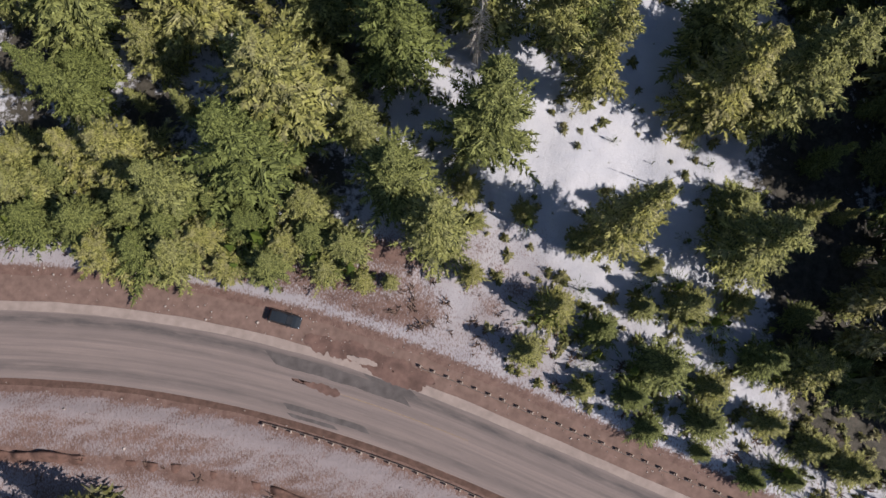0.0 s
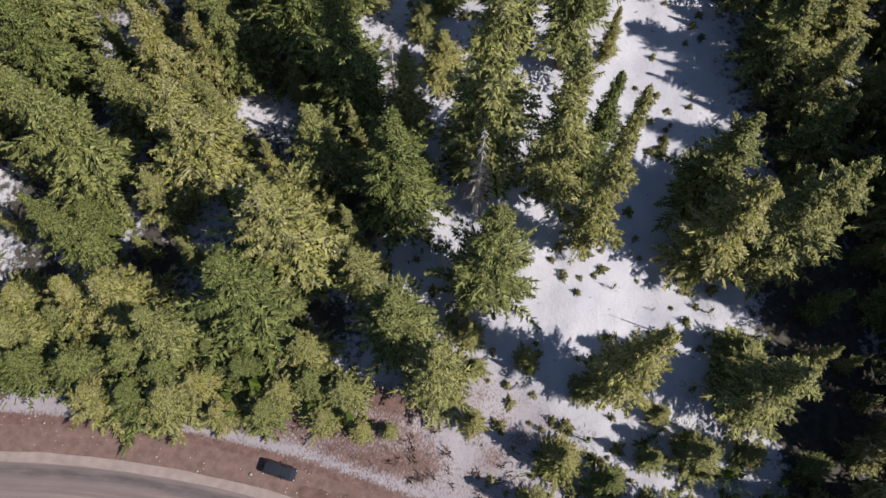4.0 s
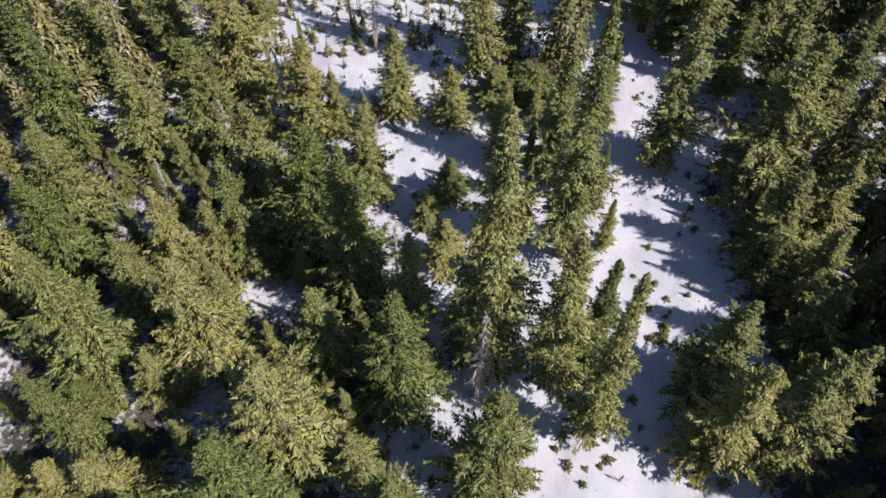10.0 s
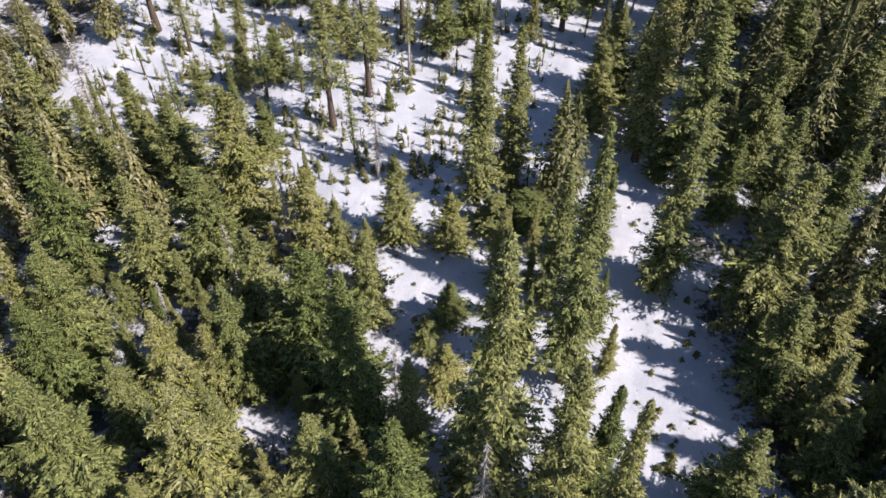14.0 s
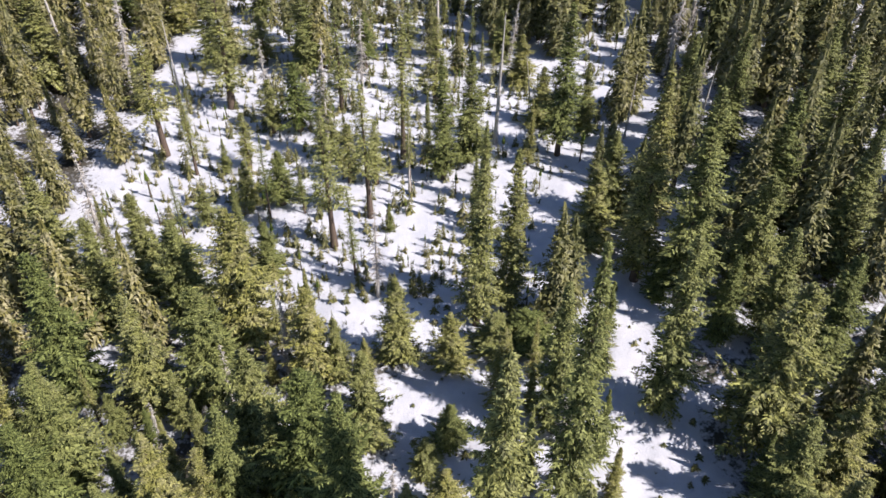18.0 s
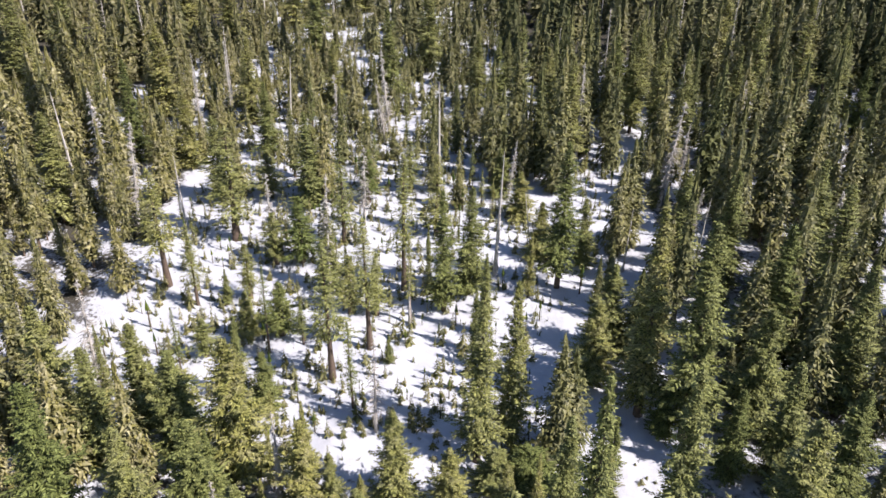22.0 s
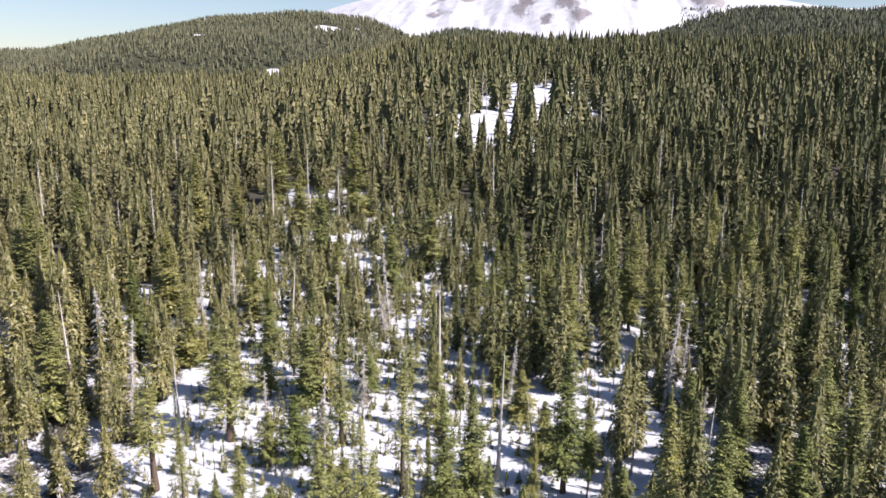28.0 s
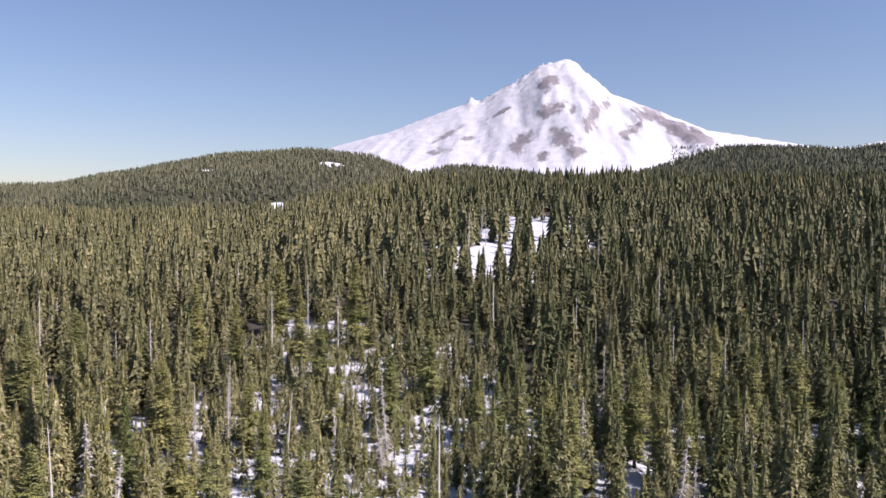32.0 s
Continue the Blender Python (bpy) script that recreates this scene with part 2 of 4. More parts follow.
def along_road(nt, sx, sd):
    """A noise drawn out along the road."""
    v = nt.nodes.new("ShaderNodeCombineXYZ")
    nt.links.new(math_node(nt, "MULTIPLY", attr(nt, "run"), sx), v.inputs[0])
    nt.links.new(math_node(nt, "MULTIPLY", attr(nt, "across"), sd), v.inputs[1])
    n = node(nt, "ShaderNodeTexNoise", Scale=1.0, Detail=5.0, Roughness=0.6)
    nt.links.new(v.outputs[0], n.inputs["Vector"])
    return n.outputs[0]


def asphalt_material():
    m, nt, b = mat("worn_asphalt", 0.75)
    fine = noise_tex(nt, 14.0, 5.0, 0.7)
    base = ramp(nt, fine.outputs[0], [(0.3, (0.225, 0.182, 0.163)), (0.7, (0.295, 0.243, 0.22))]).outputs[0]
    streak = along_road(nt, 0.05, 2.2)
    base = mix(nt, 1.0, base, ramp(nt, streak, [(0.3, (0.72, 0.73, 0.75)), (0.7, (1.12, 1.10, 1.08))]).outputs[0], "MULTIPLY")
    blotch = along_road(nt, 0.25, 1.1)
    dark = math_node(nt, "MULTIPLY", attr(nt, "wheel"), ramp(nt, blotch, [(0.3, (0.35, 0.35, 0.35)), (0.65, (1, 1, 1))]).outputs[0])
    nt.links.new(mix(nt, dark, base, (0.088, 0.080, 0.077)), b.inputs["Base Color"])
    bump(nt, b, fine.outputs[0], 0.3, 0.01)
    return m


GRAVEL = plain("red_cinder_gravel", (0.20, 0.135, 0.110), 0.95, 0.22, 0.9, bump_by=0.03)
rx_ = np.linspace(-95, 75, 240)
road = strip("road", -5.3, 5.2, 0.06, rx_, 42, asphalt_material(), "worn grey asphalt road with darker wheel tracks", "road")
d = np.repeat(np.linspace(-5.3, 5.2, 43), 240)
wheel = sum(np.exp(-((d - c) / w) ** 2) * a for c, w, a in ((2.9, 0.8, 1.0), (0.9, 0.5, 0.4), (-1.6, 0.5, 0.3), (-3.6, 0.9, 0.6)))
float_attr(road.data, "wheel", np.clip(wheel, 0, 1))
float_attr(road.data, "across", d)
float_attr(road.data, "run", np.tile(rx_, 43))
strip("gravel_shoulder", 5.0, 9.2, 0.035, rx_, 6, GRAVEL, "reddish brown cinder gravel shoulder beside the road", "shoulder", wob=0.5)
strip("gravel_verge", -6.4, -5.1, 0.03, rx_, 3, plain("wet_dark_cinder", (0.115, 0.07, 0.054), 0.85, 0.3, 1.2, bump_by=0.03), "dark wet reddish brown cinder verge beside the road", "verge", wob=0.3)


# ---- conifers ----
def trunk_arrays(h, r, sides=7, rings=5, rng=None, lean=0.0):
    v, f = [], []
    for i in range(rings + 1):
        u = i / rings
        rr = r * (1 - u) ** 0.9 + 0.03
        if i == 0:
            rr *= 1.35
        for k in range(sides):
            a = 6.2832 * k / sides
            v.append((rr * math.cos(a) + lean * u * u, rr * math.sin(a), h * u - (0.4 if i == 0 else 0)))
    for i in range(rings):
        for k in range(sides):
            a, b = i * sides + k, i * sides + (k + 1) % sides
            f.append((a, b, b + sides, a + sides))
    return np.array(v), np.array(f)


def crown_arrays(seed, h, radius, start, whorl, per, twigs, thin=0.0, fat=1.0):
    """Whorls of drooping fronds; each frond is a fan of separate needle sprays."""
    rng = np.random.RandomState(seed)
    tri = []
    size = h / 36
    z0 = h * start
    z = z0
    bulge = rng.uniform(0.78, 1.02)
    while z < h - 0.25:
        u = (z - z0) / (h - z0)
        reach = 1.2 * radius * (1 - u) ** bulge * min(1, 0.6 + 3.0 * u) + 0.15
        lump = 0.85 + 0.3 * math.sin(z * 1.1 + seed) * rng.uniform(0.3, 1)
        turn = rng.uniform(0, 6.28)
        for k in range(per):
            if rng.rand() < thin + 0.08:
                continue
            a = turn + 6.2832 * k / per + rng.uniform(-0.4, 0.4)
            L = reach * lump * rng.uniform(0.62, 1.2) * (1 + 0.28 * math.sin(2 * a + z * 0.5 + seed) + 0.15 * math.sin(3 * a - z * 0.9))
            rise = -0.42 + 0.95 * u ** 1.5 + rng.uniform(-0.14, 0.14)
            out = np.array((math.cos(a), math.sin(a), 0.0))
            side = np.array((-math.sin(a), math.cos(a), 0.0))
            zz = z + rng.uniform(-0.5, 0.5) * whorl
            droop = rng.uniform(0.10, 0.3)

            def axis(s):
                return out * L * s + np.array((0, 0, zz + rise * L * s - droop * L * s * (1 - s) * 1.2 + 0.10 * L * s ** 3))

            n = max(2, int(round(twigs * min(1, 0.45 + 0.55 * L / radius))))
            st = np.linspace(0.16, 1.02, n)
            for i in range(n):
                p = axis(st[i])
                tl = fat * (0.23 * L * (1.15 - st[i]) + 0.22 * size) * rng.uniform(0.7, 1.3)
                for sg in (-1, 1):
                    dd = out * rng.uniform(0.25, 0.9) + side * sg * rng.uniform(0.45, 0.95) + np.array((0, 0, -rng.uniform(0.0, 0.65)))
                    ww = np.cross(dd, 0.7 * rng.normal(size=3) + 0.8 * out + np.array((0, 0, 0.8)))
                    ww *= fat * (0.066 * size + 0.016 * L) * rng.uniform(0.7, 1.3) / (np.linalg.norm(ww) + 1e-6)
                    c = p + dd * tl * 0.25
                    tri.append((c - ww, c + ww, p + dd * tl * 1.15))
            p, q = axis(0.85), axis(1.13)
            w = side * (0.05 * size + 0.018 * L) * fat
            tri.append((p - w, p + w, q))
        z += whorl * rng.uniform(0.75, 1.25) * (1 - 0.35 * u)
    top = np.array((0, 0, h))
    for k in range(4):
        a = 6.28 * k / 4
        tri.append((top + (0, 0, 0.3), np.array((0.22 * math.cos(a), 0.22 * math.sin(a), h - 1.0)), np.array((0.22 * math.cos(a + 1.6), 0.22 * math.sin(a + 1.6), h - 1.0))))
    v = np.array(tri).reshape(-1, 3)
    return v, np.arange(len(v)).reshape(-1, 3)


def snag_arrays(seed, h, reach, n):
    rng = np.random.RandomState(seed)
    tv, tf = trunk_arrays(h, 0.16 + h * 0.008, 6, 6)
    bv, bf = [], []
    for i in range(n):
        u = rng.uniform(0.22, 0.98)
        a, z = rng.uniform(0, 6.28), h * u
        L = reach * (1.15 - u) * rng.uniform(0.5, 1.3) + 0.15
        d = np.array((math.cos(a), math.sin(a), rng.uniform(-0.55, 0.1)))
        s = np.array((-math.sin(a), math.cos(a), 0)) * 0.08
        up = np.array((0, 0, 0.08))
        p = np.array((0, 0, z))
        m = p + d * L * 0.55 + np.array((0, 0, rng.uniform(-0.1, 0.25) * L))
        q = m + d * L * 0.5 + np.array((0, 0, -0.25 * L))
        k = len(bv)
        bv += [p - s, p + s, p + up * 1.6, m - s * 0.6, m + s * 0.6, m + up, q]
        bf += [(k, k + 1, k + 4), (k, k + 4, k + 3), (k + 1, k + 2, k + 5), (k + 1, k + 5, k + 4), (k + 2, k, k + 3), (k + 2, k + 3, k + 5), (k + 3, k + 4, k + 6), (k + 4, k + 5, k + 6), (k + 5, k + 3, k + 6)]
        for e in range(3):
            w = rng.uniform(0.3, 0.95)
            b0 = p + (m - p) * w
            t = d * rng.uniform(0.2, 0.6) + np.array((-math.sin(a), math.cos(a), 0)) * rng.choice([-1, 1]) * 0.7 + np.array((0, 0, -0.4))
            k = len(bv)
            bv += [b0 - up * 0.8, b0 + up * 0.8, b0 + t * L * 0.4]
            bf += [(k, k + 1, k + 2)]
    return tv, tf, np.array(bv), np.array(bf)


# kinds of full-grown fir, 36 m high: broad, slim, ragged, tall-stemmed
KINDS = {}
for kind, seed, radius, start, whorl, per, twigs, thin in (
    ("broad", 1, 4.1, 0.06, 0.56, 9, 19, 0.0), ("broad", 2, 3.8, 0.08, 0.56, 9, 18, 0.04), ("broad", 9, 4.4, 0.10, 0.56, 9, 19, 0.0),
    ("slim", 3, 2.9, 0.08, 0.56, 9, 15, 0.0), ("slim", 4, 2.6, 0.10, 0.56, 9, 14, 0.05), ("slim", 5, 3.1, 0.13, 0.56, 9, 15, 0.05),
    ("ragged", 6, 2.4, 0.15, 0.66, 6, 11, 0.16), ("ragged", 7, 2.1, 0.2, 0.70, 6, 11, 0.18),
    ("stemmed", 8, 2.8, 0.28, 0.64, 7, 8, 0.1), ("stemmed", 10, 2.5, 0.34, 0.64, 7, 8, 0.12),
):
    cv, cf = crown_arrays(seed, 36.0, radius, start, whorl, per, twigs, thin)
    tv, tf = trunk_arrays(35.0, 0.34)
    KINDS.setdefault(kind, []).append((raw_mesh("fir_trunk", tv, tf, [BARK], True), raw_mesh("fir_crown", cv, cf, [FIR])))
TREE_LABELS = {
    "broad": "full-grown olive-green fir with broad drooping boughs",
    "slim": "tall slim green fir with a narrow pointed crown",
    "ragged": "thin ragged fir with sparse grey-green boughs",
    "stemmed": "tall fir with a bare brown stem and high crown",
}
PLACED = []


def fir(kind, x, y, h, wide=1.0, lean=(0, 0), group="firs near the road", kind_name="fir_tree", label=""):
    rng = random.Random(int(x * 31 + y * 17))
    trunk, crown = rng.choice(KINDS[kind])
    e = tagged(new(kind_name), label or TREE_LABELS[kind], "tree", group)
    e.matrix_basis = pose(x, y, float(land(x, y)) - 0.15, lean[0] + rng.uniform(-1, 1), lean[1] + rng.uniform(-1, 1), rng.uniform(0, 360)) @ Matrix.Diagonal((h / 36 * wide, h / 36 * wide, h / 36, 1))
    part("trunk", trunk, e)
    part("crown", crown, e)
    PLACED.append((x, y, h))


# ---- where woods stand and where snow lies open ----
def inside(x, y, poly):
    x, y = np.asarray(x, float), np.asarray(y, float)
    hit = np.zeros(x.shape, bool)
    for (x1, y1), (x2, y2) in zip(poly, poly[1:] + poly[:1]):
        hit ^= ((y1 > y) != (y2 > y)) & (x < (x2 - x1) * (y - y1) / (y2 - y1 + 1e-9) + x1)
    return hit


GLADE = [(-12, 31), (-5, 44), (-3.8, 60), (-5, 80), (-6, 97), (-16, 104), (-16, 112), (0, 116), (4, 104), (5, 91), (4, 74), (14, 66), (24, 60), (29, 48), (30, 66), (31.5, 82), (37, 104), (30, 114), (17, 122), (21, 141), (26, 155), (31, 176), (41, 176), (32, 152), (29, 140), (33, 128), (46, 112), (46, 97), (42.5, 77), (40, 50), (39, 22), (22, 16), (5, 22)]
LANE = [(-14, 262), (-4, 262), (-2, 330), (-10, 330)]
BURN = [(-82, 134), (-76, 163), (-78, 219), (-62, 234), (-46, 262), (-12, 316), (-3, 278), (16, 205), (30, 200), (60, 262), (59, 226), (40, 171), (24, 142), (26, 121), (18, 110), (-5, 104), (-20, 104), (-38, 107), (-62, 117)]


def close(x, y, poly, d):
    return inside(x, y, poly) | inside(x + d, y, poly) | inside(x - d, y, poly) | inside(x, y + d, poly) | inside(x, y - d, poly)


def in_view(x, y):
    return (np.abs(x) < 22 + 0.72 * np.maximum(y, 0) + 60 * (y < 60)) & (y > 12)


def scatter(rng, x0, x1, y0, y1, gap):
    """Points on a shaken grid."""
    xs, ys = np.meshgrid(np.arange(x0, x1, gap), np.arange(y0, y1, gap))
    xs, ys = xs.ravel().astype(float), ys.ravel().astype(float)
    return xs + rng.uniform(-0.62, 0.62, xs.shape) * gap, ys + rng.uniform(-0.62, 0.62, ys.shape) * gap


# full-grown firs: x, y, height, crown radius
ABOVE_ROAD = [(-20.8, 35.7, 28, 6), (-25.6, 27.7, 26, 5.2), (-11.5, 32.7, 15, 3.1), (-6, 24.2, 21, 4), (-0.9, 17.3, 26, 3.8), (6.4, 30.8, 31, 4.3), (22.5, 17.1, 32, 3.9), (40, 14.9, 24, 4.3), (40.3, 21, 8, 2.7), (-49.7, 36.3, 24, 3.2), (-50.1, 41.3, 9, 3.2), (-39.7, 43.6, 14, 3.1), (-41.9, 27.9, 18, 3.7), (-48.5, 28.7, 16, 3.4), (-36.5, 23.6, 19, 4)]
GLADE_FRONT = [(37.5, 35.7, 28, 4.7), (44.6, 35.4, 29, 4.6), (47.7, 36.4, 30, 4.5), (52.6, 49.8, 21, 3.1), (54.8, 57.9, 21, 3.5), (50.6, 66.5, 23, 3.8), (58.7, 69.6, 24, 4), (37.6, 45, 26, 4.3), (-49.6, 48.7, 30, 5), (-57.4, 64.3, 25, 4.2), (-57.4, 71.5, 26, 4.3), (-38.9, 61.7, 26, 4.3), (-32.8, 48.7, 29, 4.9), (-44.7, 57.8, 21, 3.5), (-30, 65.7, 27, 4.4), (-33.3, 63.6, 21, 2.5)]
MIDDLE = [(20.3, 37.4, 44, 2.7), (20.1, 46.1, 33, 2.8), (15.6, 45, 39, 3.6), (19.1, 67.8, 52, 4.4), (18.5, 82.2, 33, 3.5), (6.3, 49.1, 54, 4.9), (4.9, 53.2, 23, 3.9), (-19.3, 69.4, 29, 5.4), (-12.2, 59.3, 37, 4.8), (-5.9, 42.8, 29, 4.9), (-16.7, 48.6, 23, 4.2), (-21.2, 62.1, 13, 1.9), (-12.1, 79.2, 22, 3.9), (-4.6, 54.5, 26, 2.6), (-8.2, 98, 20, 3.4)]
LEFT_BACK = [(-36.5, 102.9, 31, 5.3), (-35.9, 121.4, 14, 2.9), (-39.8, 89.5, 26, 4.4), (-48.9, 86.2, 27, 4.7), (-22.8, 92.8, 23, 3.9), (-57.8, 73.5, 26, 4.4), (-62.9, 88.4, 33, 5.6), (-62.2, 105.7, 27, 4.6), (-48.4, 107.3, 25, 4.4), (-70.8, 108.2, 33, 5.7), (-18.3, 93.2, 15, 2.6), (-57.6, 115.2, 25, 4.3), (-29.8, 78.3, 24, 4.1), (-48.7, 86.6, 14, 2.9), (-24.7, 70.2, 21, 3.5)]
RIGHT_BACK = [(38, 86.9, 38, 3.9), (52.6, 103.2, 21, 3.3), (39.8, 119.8, 46, 5), (42.9, 113.9, 14, 2.9), (52.5, 80.4, 35, 5.6), (61.1, 103, 27, 4.3), (31.5, 129.5, 21, 5.0), (37, 140, 22, 4.4), (47.1, 113.5, 47, 4.9), (70.1, 133.5, 36, 5), (67.7, 137.3, 27, 4.4), (86.3, 144.2, 39, 6.3), (88.7, 163.5, 36, 5.7), (66.9, 93.2, 29, 4.7), (59.4, 114.2, 30, 4.8), (79.8, 119.8, 35, 5.6), (68.7, 162.4, 33, 5.2), (57.5, 163, 33, 4.9)]
GLADE_END = [(6.6, 107.4, 39, 4.1), (13.2, 111.2, 37, 3.4), (15.7, 101.9, 9, 4.4), (0.4, 66.5, 12, 3.0), (-2.6, 74.5, 9, 2.4), (1.2, 80.0, 10, 2.6), (1.6, 96.5, 14, 3.1), (10, 100.6, 9, 3.6), (29, 164.7, 39, 4.1), (37.1, 175, 20, 2.9), (26, 178.1, 17, 3.7), (22.1, 199.1, 15, 4), (6.7, 162.2, 29, 4.1), (0.3, 155.6, 32, 3.7), (17.4, 212.6, 16, 4.2), (-58.9, 118.4, 11, 3.4)]
CLEARING_STEMMED = [(-23.6, 130.5, 33, 4.2), (-16.3, 140, 33, 3.7), (-9.8, 164.2, 37, 3.9), (-7.6, 150.6, 24, 1.8), (-69.8, 164.9, 32, 4.9), (-60, 156.7, 22, 2.2)]
CLEARING = [(-37.6, 176, 19, 4.7), (-39, 213.4, 22, 5.3), (-37.2, 145.5, 14, 3.9), (-44.1, 142.9, 13, 3.3), (-57.9, 187.6, 33, 5.4), (-47.6, 159.4, 15, 2.7), (-44.5, 175.4, 15, 3.7), (-27.3, 185.5, 29, 3.3), (-22.1, 153.6, 16, 3.5), (-15.8, 153, 17, 2.9), (-53.5, 119.3, 14, 4.6), (-22.8, 208.5, 17, 3.9), (-10.2, 215, 17, 3.7), (-1.9, 190.6, 24, 3.7), (-53, 211.3, 15, 4.3), (-52.3, 136.9, 10, 2.8)]
EDGE_BACK = [(67.3, 260.6, 40, 4.7), (40.7, 232.2, 37, 4), (32.8, 236.5, 38, 4.5), (19.6, 269.3, 32, 4.6), (29, 279.6, 36, 4.7), (12.5, 280.1, 30, 4.3), (-49.2, 403.3, 50, 6.6), (-39.6, 204.7, 30, 4.3), (79.3, 242.4, 36, 4.6), (73, 250.8, 37, 3.9), (104.6, 264.9, 30, 3.3), (114.6, 276.4, 44, 4.7), (120.3, 252.5, 50, 6.3), (142.4, 271, 35, 5.1), (144.7, 254.7, 26, 3.6), (-6.4, 321.4, 38, 5.4), (-21.1, 291.1, 35, 4.9), (108, 299, 42, 6), (61.2, 269.1, 32, 4.6)]
EDGE_LEFT = [(-100.3, 231.1, 36, 4.8), (-128.7, 312.8, 39, 5.7), (-82.7, 230.9, 27, 4.1), (-70.2, 266.4, 32, 5), (-59.2, 241.2, 25, 3.8), (-104.3, 274.6, 36, 5.5), (-111, 238.3, 32, 4.5), (-139, 251.1, 41, 6.3), (-166.7, 294.8, 45, 6.6), (-158.7, 320.3, 44, 6.6), (-126.2, 376.8, 44, 6.6), (-95.5, 342.9, 40, 6.2), (-74.5, 380.6, 41, 6.3), (-56.1, 332.9, 36, 5.6), (-97.2, 435.9, 46, 6.6), (-67.3, 210, 27, 4.1), (-41.4, 277.4, 28, 4.3), (-109.5, 196, 33, 5.1)]
BANK_WEST = [(-58.5, 29.6, 9.4, 4.1), (-58.0, 25.1, 10.2, 4.5), (-53.3, 27.6, 7.7, 3.3), (-48.9, 20.1, 10.2, 4.5), (-56.1, 20.7, 9.4, 4.1), (-44.3, 24.9, 8.5, 3.7), (-42.0, 21.9, 10.2, 4.5), (-37.4, 19.2, 9.4, 4.1), (-46.7, 16.3, 8.5, 3.7), (-41.2, 16.2, 9.4, 4.1), (-36.4, 15.3, 10.2, 4.5), (-32.8, 17.6, 8.5, 3.7), (-31.9, 22.4, 6.8, 3.0), (-30.0, 13.9, 6.5, 2.8), (-22.1, 16.8, 6.8, 3.0), (-24.0, 14.1, 7.7, 3.3), (-18.2, 17.9, 6.8, 3.0), (-16.4, 13.3, 5.1, 2.2), (-11.4, 11.7, 3.8, 1.6), (-7.5, 11.3, 4.3, 1.9), (-27.6, 19.6, 7.7, 3.3), (-13.6, 16.6, 6.8, 3.0), (-19.0, 22.2, 7.7, 3.3)]
BANK_MIDDLE = [(3.6, 24.3, 7.7, 3.0), (4.3, 19.7, 5.8, 2.2), (11.4, 20.8, 6.2, 2.4), (28.6, 13.0, 5.8, 2.2), (15.0, 7.3, 10.6, 4.1), (21.0, 4.2, 8.7, 3.3), (11.0, 1.7, 9.6, 3.7), (28.2, -0.7, 13.1, 5.0), (24.6, -4.4, 9.6, 3.7), (18.2, -3.6, 5.4, 2.1), (32.7, 7.4, 11.2, 4.3), (40.1, 7.4, 7.3, 2.8), (27.0, 7.2, 7.7, 3.0)]
BANK_EAST = [(48.1, -1.0, 13.9, 5.3), (41.8, -0.2, 11.6, 4.5), (55.1, -4.1, 11.6, 4.5), (53.5, -0.4, 9.6, 3.7), (35.3, -3.8, 8.7, 3.3), (26.7, -8.8, 7.7, 3.0), (34.2, -8.2, 9.3, 3.6), (42.4, -8.3, 9.6, 3.7), (48.3, -11.3, 8.7, 3.3), (39.8, -15.5, 7.3, 2.8), (53.0, -14.2, 9.6, 3.7), (33.5, -11.9, 5.8, 2.2), (44.8, -15.5, 6.8, 2.6), (18.9, 16.2, 8.1, 3.1), (48.3, 5.8, 7.7, 3.0), (55.1, 7.2, 8.7, 3.3)]
SNAGS = [(4.9, 43.5, 26, 1.1), (17.6, 72.2, 23, 1.8), (-45, 76.8, 14, 2), (-37.1, 88.9, 15, 1.6), (52.3, 83.4, 23, 1.5), (-51.2, 51.1, 14, 1.4), (-7.2, 61.4, 20, 0.8), (-27.6, 93.2, 17, 1.3)]
SNAGS_FAR = [(-7.8, 150.2, 18, 0.7), (-94.3, 193.7, 40, 1.3), (-73.2, 192.2, 23, 0.9), (-72.1, 126.7, 27, 1.3), (-89.2, 133.4, 17, 1.1), (-27.3, 95.2, 23, 2.1), (-12.9, 114.6, 21, 2.3), (80.8, 144, 21, 1.5), (10.4, 118.1, 9, 0.5), (96.7, 236.6, 29, 1.6)]
KIND_R = {"broad": 3.7, "slim": 2.7, "ragged": 2.2, "stemmed": 2.4}


def firs(rows, kind, group):
    for x, y, h, r in rows:
        k = kind
        if kind == "slim" and r * 36 / h > 4.2:
            k = "broad"
        fir(k, x, y, h, 1.1 * r * 36 / h / KIND_R[k], group=group)


firs(ABOVE_ROAD, "broad", "firs above the road")
firs(GLADE_FRONT, "broad", "firs round the glade")
firs(MIDDLE + LEFT_BACK + RIGHT_BACK + GLADE_END, "slim", "firs round the glade")
firs(CLEARING, "ragged", "firs in the clearing")
firs(CLEARING_STEMMED, "stemmed", "firs in the clearing")
firs(EDGE_BACK + EDGE_LEFT, "slim", "firs behind the clearing")
for x, y, h, r in BANK_WEST + BANK_MIDDLE + BANK_EAST:
    fir("broad", x, y, h, (0.95 if x < -8 else 0.6) * r * 36 / h / 3.7, group="bushy young firs along the road bank", kind_name="young_fir", label="bushy young green fir on the road bank")

# the woods between them
rn = np.random.RandomState(11)


def nearest(x, y):
    return min(math.hypot(x - a, y - b) for a, b, c in PLACED)


